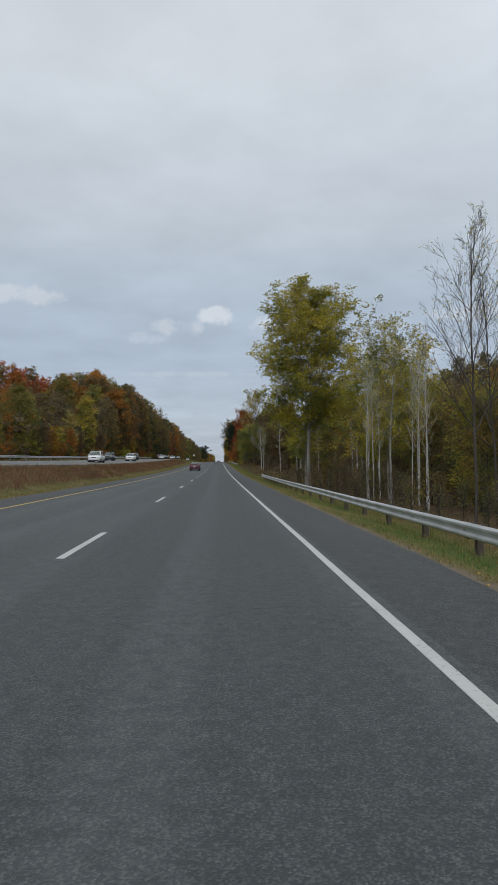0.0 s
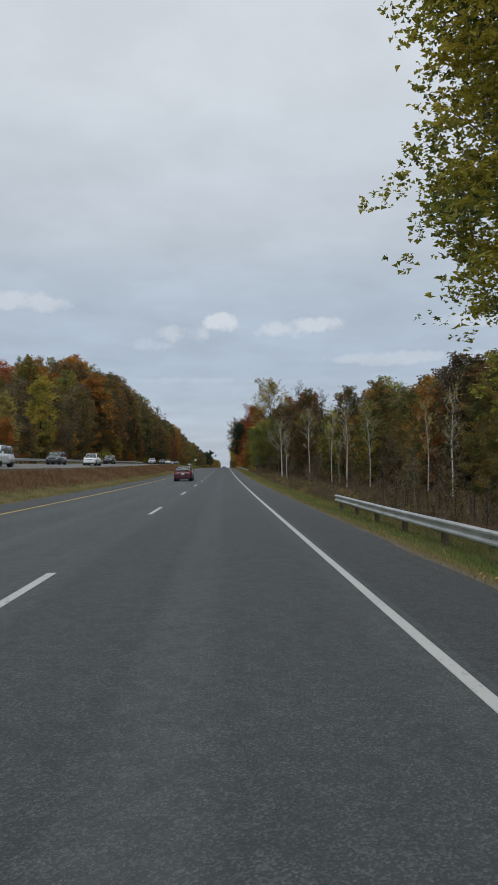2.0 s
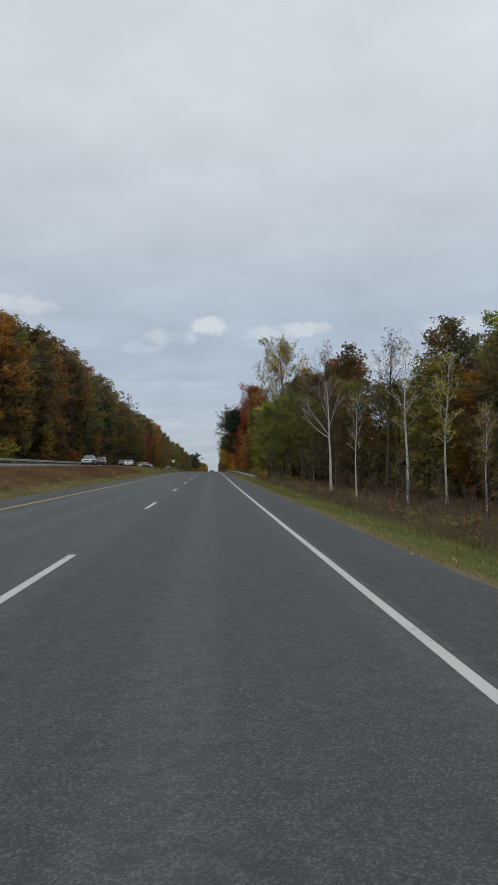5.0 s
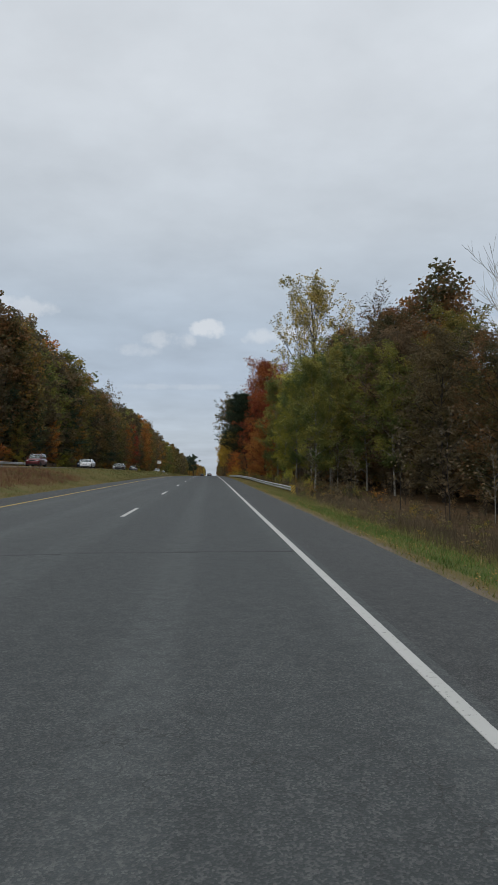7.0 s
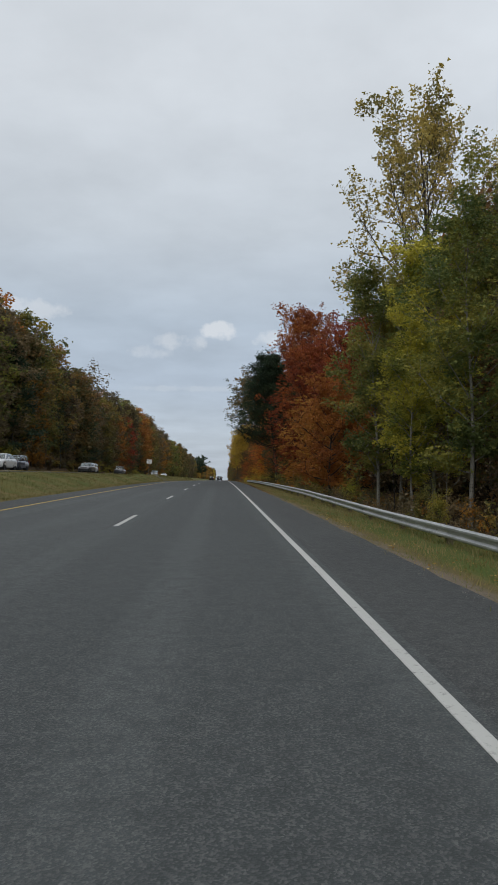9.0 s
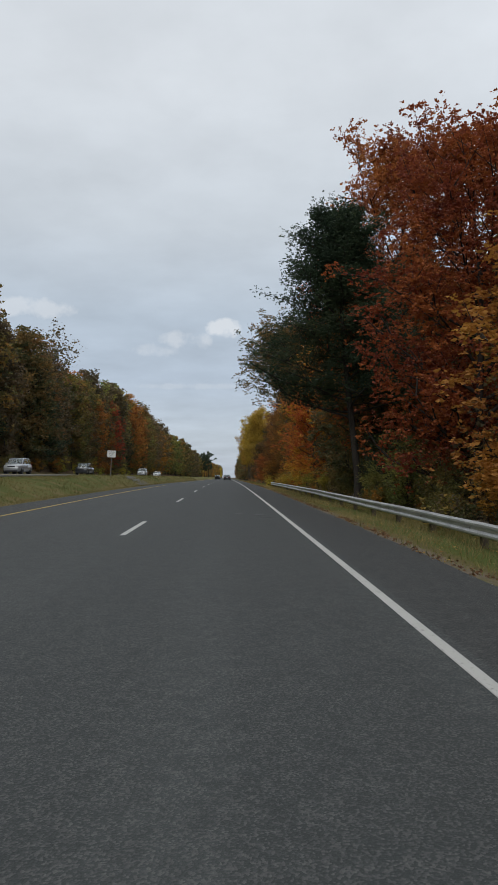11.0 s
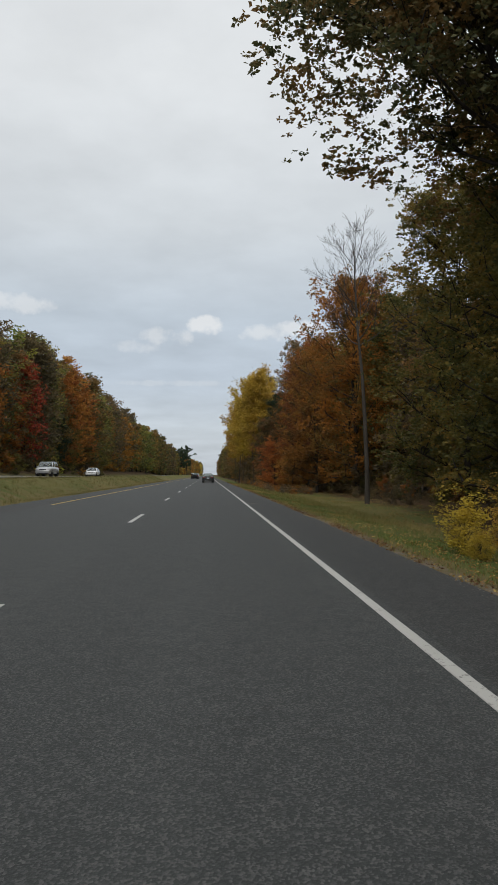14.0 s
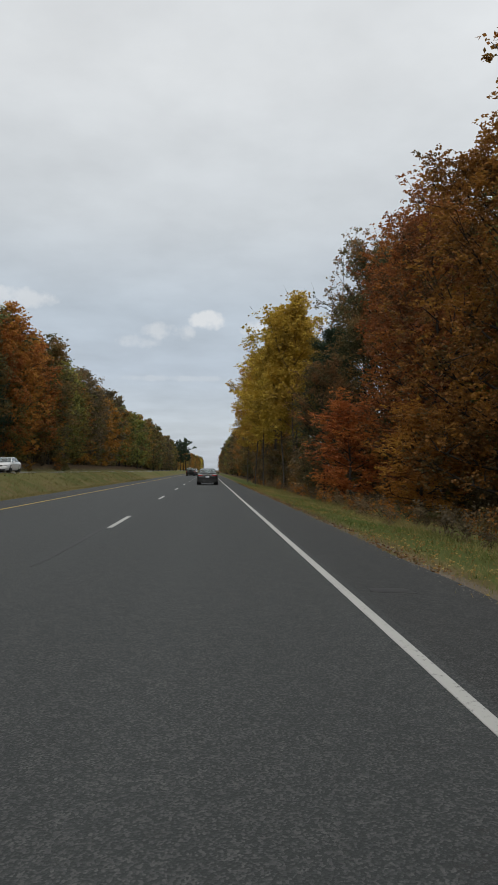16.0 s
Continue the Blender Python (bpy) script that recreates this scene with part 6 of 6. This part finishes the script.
def vehicle(kind, paint, x, y, z, turn, label, group="", lift=0.0, name="car", category="car"):
    L, W, H, belt, hood, deck, rb, rt, ft, fb = CAR[kind]
    hw, y0 = W / 2, -L / 2
    root = new(name)
    root.location, root.rotation_euler = (x, y, z), (0, 0, radians(turn))
    tagged(root, label, category, group)
    zb = (0.19 if "sedan" in kind else 0.24) + lift
    boxy = kind in ("jeep", "pickup")
    st = []
    marks = [(0.0, deck - 0.28, 0.86, zb + 0.16), (0.05, deck - 0.12, 0.92, zb + 0.08), (0.16, deck - 0.03, 0.96, zb + 0.02), (0.45, deck, 0.985, zb), (rb + 0.3, deck - 0.01, 1.0, zb),
             (L * 0.42, belt, 1.0, zb), (L * 0.6, belt - 0.01, 1.0, zb), (fb, belt - 0.03, 0.995, zb), (fb + 0.25, hood + 0.02, 0.985, zb), (L - 0.62, hood - 0.04, 0.965, zb),
             (L - 0.25, hood - 0.11, 0.92, zb + 0.01), (L - 0.08, hood - 0.2, 0.85, zb + 0.05), (L, hood - 0.34, 0.76, zb + 0.12)]
    if boxy:
        marks = [(0.0, deck - 0.06, 0.93, zb + 0.1), (0.05, deck - 0.02, 0.97, zb + 0.04), (0.3, deck, 0.99, zb), (L * 0.42, belt, 1.0, zb), (L * 0.6, belt, 1.0, zb), (fb, belt - 0.02, 0.99, zb),
                 (L - 0.4, hood - 0.02, 0.96, zb), (L - 0.1, hood - 0.06, 0.92, zb + 0.03), (L, hood - 0.14, 0.87, zb + 0.1)]
    body = part("body", loft([(y0 + m[0], body_section(hw * m[2], m[3], m[1])) for m in marks]), paint, root, "", True)
    # cabin shell
    wb, wt, b0, zt = hw * 0.90, hw * (0.90 if boxy else 0.70 if "sedan" in kind else 0.78), belt - 0.05, H
    cor = {"rbl": (-wb, y0 + rb, deck - 0.04), "rbr": (wb, y0 + rb, deck - 0.04), "fbl": (-wb, y0 + fb, b0), "fbr": (wb, y0 + fb, b0),
           "rtl": (-wt, y0 + rt, zt - 0.03), "rtr": (wt, y0 + rt, zt - 0.03), "ftl": (-wt, y0 + ft, zt - 0.02), "ftr": (wt, y0 + ft, zt - 0.02)}
    bm = bmesh.new()
    v = {k: bm.verts.new(p) for k, p in cor.items()}
    for f in (("rbl", "rtl", "rtr", "rbr"), ("fbr", "ftr", "ftl", "fbl"), ("rbr", "rtr", "ftr", "fbr"), ("fbl", "ftl", "rtl", "rbl"), ("rtl", "ftl", "ftr", "rtr"), ("rbl", "rbr", "fbr", "fbl")):
        bm.faces.new([v[k] for k in f])
    bmesh.ops.recalc_face_normals(bm, faces=bm.faces[:])
    bmesh.ops.bevel(bm, geom=[e for e in bm.edges if max(e.verts[0].co.z, e.verts[1].co.z) > belt + 0.1], offset=0.07, segments=3, affect="EDGES")
    wide = [f for f in bm.faces if f.calc_area() > 0.18 and abs(f.normal.z) < 0.93]
    bmesh.ops.inset_individual(bm, faces=wide, thickness=0.015)
    bmesh.ops.delete(bm, geom=wide, context="FACES_ONLY")
    part("cabin", bm, M_TRIM if kind == "jeep" else paint, root, "", True)
    seats = [(s * hw * 0.42, y0 + fb - 1.35, 0.27) for s in (-1, 1)] + ([(s * hw * 0.42, y0 + rb + 0.62, 0.27) for s in (-1, 1)] if kind != "pickup" else [])
    for sx, sy, half in seats:
        seat = part("seat", box_bm(sx - half, sx + half, sy - 0.09, sy + 0.09, belt - 0.4, belt + 0.10, 0.06, 2), M_TRIM, root)
        part("head_rest", box_bm(sx - 0.13, sx + 0.13, sy - 0.05, sy + 0.05, belt + 0.12, belt + 0.29, 0.04, 2), M_TRIM, seat)
    part("steering_wheel", box_bm(-hw * 0.42 - 0.17, -hw * 0.42 + 0.17, y0 + fb - 0.72, y0 + fb - 0.69, belt - 0.12, belt + 0.08, 0.012, 1), M_TRIM, root)
    c = {k: Vector(p) for k, p in cor.items()}
    part("rear_window", patch([c["rbl"], c["rbr"], c["rtr"], c["rtl"]], (0.045, 0.045, 0.06, 0.06), 0.004, 0.03), M_GLASS, root)
    part("windscreen", patch([c["fbr"], c["fbl"], c["ftl"], c["ftr"]], (0.045, 0.045, 0.06, 0.06), 0.004, 0.04), M_GLASS, root)
    for s in (1, -1):
        q = [c["rbr"], c["fbr"], c["ftr"], c["rtr"]] if s > 0 else [c["fbl"], c["rbl"], c["rtl"], c["ftl"]]
        cut = 0.50
        for lo, hi in ((0.035, 1 - cut + 0.012), (cut + 0.012, 0.035)):
            i0, i1 = (lo, hi) if s > 0 else (hi, lo)
            part("side_window", patch(q, (i0, i1, 0.07, 0.08), 0.003, 0.006, 4), M_GLASS, root)
        post = patch(q, (cut - 0.02, 1 - cut - 0.02, 0.05, 0.05), -0.004, 0.0, 2)
        part("door_pillar", post, M_TRIM, root)
        mirror = part("door_mirror", box_bm(s * (hw * 0.97) - 0.02 * (s < 0), s * (hw * 0.97) + 0.02 * (s > 0) + 0.13 * s, y0 + fb - 0.5, y0 + fb - 0.34, belt - 0.02, belt + 0.13, 0.03, 2) if s > 0
                      else box_bm(-hw * 0.97 - 0.15, -hw * 0.97 + 0.0, y0 + fb - 0.5, y0 + fb - 0.34, belt - 0.02, belt + 0.13, 0.03, 2), M_TRIM if boxy else paint, root)
        for hy in (L * 0.42, L * 0.62):
            part("door_handle", box_bm(s * hw * 0.985 - 0.012, s * hw * 0.985 + 0.022, y0 + hy - 0.09, y0 + hy + 0.09, belt - 0.17, belt - 0.14, 0.008, 1), M_CHROME if not boxy else M_TRIM, root)
        # lamps
        if kind == "wide_sedan":
            part("tail_lamp", box_bm(s * hw * 0.66 - 0.21, s * hw * 0.66 + 0.21, y0 - 0.012, y0 + 0.22, deck - 0.29, deck - 0.12, 0.035, 2), M_RED_LAMP, root)
            part("tail_lamp", box_bm(s * hw * 0.70 - 0.16, s * hw * 0.70 + 0.16, y0 - 0.016, y0 + 0.06, deck - 0.155, deck - 0.11, 0.012, 1), M_CLEAR_LAMP, root, "clear reversing lens")
        elif kind == "sedan":
            lamp = box_bm(s * hw * 0.80 - 0.11, s * hw * 0.80 + 0.11, y0 - 0.004, y0 + 0.26, deck - 0.32, deck - 0.06, 0.04, 2)
            for v in lamp.verts:
                v.co.x += s * 0.35 * min(0.0, deck - 0.06 - v.co.z) * (-1 if abs(v.co.x) < hw * 0.80 else 0.1)
            part("tail_lamp", lamp, M_RED_LAMP, root)
            part("tail_lamp", box_bm(s * hw * 0.82 - 0.05, s * hw * 0.82 + 0.05, y0 - 0.012, y0 + 0.1, deck - 0.27, deck - 0.20, 0.02, 2), M_CLEAR_LAMP, root, "clear reversing lens")
        elif kind == "jeep":
            part("tail_lamp", box_bm(s * hw * 0.90 - 0.07, s * hw * 0.90 + 0.07, y0 - 0.05, y0 + 0.05, deck - 0.28, deck - 0.06, 0.015, 1), M_RED_LAMP, root)
        else:
            part("tail_lamp", box_bm(s * hw * 0.88 - 0.07, s * hw * 0.88 + 0.075, y0 - 0.01, y0 + 0.12, deck - 0.30, deck + 0.05, 0.03, 2), M_RED_LAMP, root)
        hz = hood - 0.26
        part("head_lamp", box_bm(s * hw * 0.66 - 0.17, s * hw * 0.66 + 0.17, -y0 - 0.22, -y0 - 0.015, hz - 0.07, hz + 0.06, 0.035, 2), M_CLEAR_LAMP, root)
    part("grille", box_bm(-hw * 0.42, hw * 0.42, -y0 - 0.12, -y0 + 0.012, hood - 0.36, hood - 0.22, 0.02, 2), M_TRIM, root)
    part("front_bumper", box_bm(-hw * 0.7, hw * 0.7, -y0 - 0.12, -y0 + 0.02, zb + 0.02, zb + 0.16, 0.03, 2), M_TRIM, root)
    part("rear_bumper", box_bm(-hw * 0.91, hw * 0.91, y0 - 0.055, y0 + 0.3, zb + (0.12 if boxy else 0.06), zb + 0.42, 0.07, 4), M_TRIM if boxy else paint, root)
    part("under_panel", box_bm(-hw * 0.72, hw * 0.72, y0 + 0.05, y0 + 0.4, zb - 0.02, zb + 0.15, 0.02, 1), M_TRIM, root)
    plate = part("number_plate", box_bm(-0.155, 0.155, y0 - 0.062, y0 - 0.045, deck - 0.42, deck - 0.26, 0.006, 1), M_PLATE, root)
    for i in range(6):
        part("plate_bar", box_bm(-0.115 + i * 0.04, -0.09 + i * 0.04, y0 - 0.067, y0 - 0.061, deck - 0.385, deck - 0.31, 0.002, 1), M_PLATE_INK, plate)
    if "sedan" in kind:
        part("plate_recess", box_bm(-0.27, 0.27, y0 - 0.048, y0 + 0.03, deck - 0.45, deck - 0.20, 0.02, 2), paint, root)
        part("spoiler_lip", box_bm(-hw * 0.72, hw * 0.72, y0 + 0.03, y0 + 0.14, deck - 0.02, deck + 0.035, 0.014, 2), paint, root)
        for s in (1, -1):
            part("exhaust_pipe", box_bm(s * 0.52 - 0.04, s * 0.52 + 0.04, y0 - 0.02, y0 + 0.1, zb - 0.03, zb + 0.04, 0.025, 3), M_CHROME, root)
        part("aerial_fin", box_bm(-0.02, 0.02, y0 + rt + 0.12, y0 + rt + 0.28, H - 0.01, H + 0.05, 0.012, 2), M_TRIM, root)
    if kind == "wide_sedan":
        part("chrome_strip", box_bm(-hw * 0.52, hw * 0.52, y0 - 0.02, y0 + 0.02, deck - 0.155, deck - 0.125, 0.008, 1), M_CHROME, root)
        part("badge", box_bm(-0.05, 0.05, y0 - 0.02, y0 + 0.03, deck - 0.105, deck - 0.025, 0.012, 1), M_CHROME, root, "plain chrome badge")
        part("bumper_strip", box_bm(-hw * 0.6, hw * 0.6, y0 - 0.058, y0 - 0.03, zb + 0.13, zb + 0.15, 0.006, 1), M_CHROME, root)
    if kind == "jeep":
        sp = put_part("spare_wheel", TYRE, root)
        sp.location, sp.rotation_euler, sp.scale = (0.05, y0 - 0.16, deck - 0.18), (0, 0, radians(90)), (1.2, 1.22, 1.22)
        for s in (1, -1):
            part("wing", box_bm(s * hw * 0.98 - 0.1, s * hw * 0.98 + 0.1, y0 + 0.25, y0 + 1.25, 0.86, 0.93, 0.02, 1), M_TRIM, root)
            part("wing", box_bm(s * hw * 0.98 - 0.1, s * hw * 0.98 + 0.1, -y0 - 1.25, -y0 - 0.2, 0.86, 0.93, 0.02, 1), M_TRIM, root)
    if kind == "pickup":
        part("load_bed", box_bm(-hw * 0.82, hw * 0.82, y0 + 0.1, y0 + 1.95, 1.12, 1.19, 0.01, 1), M_TRIM, root, "dark open load bed")
    if kind in ("suv", "minivan"):
        for s in (1, -1):
            part("roof_rail", box_bm(s * hw * 0.66 - 0.02, s * hw * 0.66 + 0.02, y0 + 0.6, y0 + ft - 0.2, H - 0.01, H + 0.04, 0.012, 1), M_TRIM, root)
    wr = 1.0 + (0.22 if boxy else 0.08 if kind == "suv" else 0.02)
    for wy in (0.19 * L, 0.81 * L):
        for s in (1, -1):
            part("wheel_arch", lathe_x([(s * (hw * 0.6), 0.36 * wr), (s * (hw * 1.002), 0.345 * wr), (s * (hw * 1.003), 0.335 * wr), (s * hw * 0.9, 0.33 * wr)], 20), M_TRIM, root).location = (0, y0 + wy, 0.318 * wr + 0.02)
            wheel = put_part("wheel", TYRE, root)
            wheel.matrix_basis = pose(s * (hw - (0.09 if boxy else 0.125)), y0 + wy, 0.318 * wr, 0, 0, 0 if s > 0 else 180) @ Matrix.Diagonal((1, wr, wr, 1))
            put_part("rim", RIM, wheel)
    return root


def far_z(x, y):
    f = (x + 15.6) / -11.0
    return road_z(y) + far_near(y) * (1 - f) + far_out(y) * f + 0.08 - 0.16 * abs(f - 0.49) - 0.02


LANE_L = -4.06
vehicle("sedan", PAINT["maroon"], LANE_L, 120.5, road_z(120.5), 0, "maroon metallic saloon car in the passing lane")
vehicle("wide_sedan", PAINT["black"], -0.15, 454.0, road_z(454), 0, "glossy black saloon car with chrome strip and red lamps")
vehicle("jeep", PAINT["black"], LANE_L, 546.0, road_z(546), 0, "black boxy off-road car with a spare wheel on its tail", lift=0.12)
vehicle("sedan", PAINT["grey"], LANE_L + 0.2, 560.0, road_z(560), 0, "dark grey saloon car far ahead in the passing lane")
vehicle("suv", PAINT["white"], LANE_L, 585.0, road_z(585), 0, "white family car far ahead in the passing lane")
vehicle("pickup", PAINT["grey"], -0.3, 640.0, road_z(640), 0, "dark grey pickup truck far ahead in the near lane", name="pickup_truck", category="truck")
NEAR_LANE, OUT_LANE = -18.7, -22.3
for kind, col, lx, ly, label in (
        ("minivan", "white", NEAR_LANE, 108, "white minivan on the oncoming carriageway"), ("suv", "grey", OUT_LANE, 144, "dark grey oncoming family car by the far rail"),
        ("suv", "white", NEAR_LANE, 150, "white oncoming family car on the far carriageway"), ("suv", "black", OUT_LANE, 187, "black oncoming family car by the far rail"),
        ("sedan", "silver", NEAR_LANE, 232, "silver oncoming saloon car on the far carriageway"), ("suv", "dark_red", OUT_LANE, 266, "dark red oncoming family car by the far rail"),
        ("sedan", "white", NEAR_LANE, 283, "white oncoming saloon car on the far carriageway"), ("suv", "blue", OUT_LANE, 300, "dark blue oncoming family car by the wood"),
        ("sedan", "black", NEAR_LANE, 322, "black oncoming saloon car on the far carriageway"), ("suv", "silver", OUT_LANE, 345, "silver oncoming family car on the far carriageway"),
        ("pickup", "grey", OUT_LANE, 380, "dark grey oncoming pickup truck by the wood"), ("suv", "silver", NEAR_LANE, 424, "silver oncoming family car near the median"),
        ("sedan", "white", NEAR_LANE, 456, "white oncoming saloon car far off by the wood")):
    truck = kind == "pickup"
    vehicle(kind, PAINT[col], lx, ly, far_z(lx, ly), 180, label, "oncoming traffic", name="pickup_truck" if truck else "car", category="truck" if truck else "car")
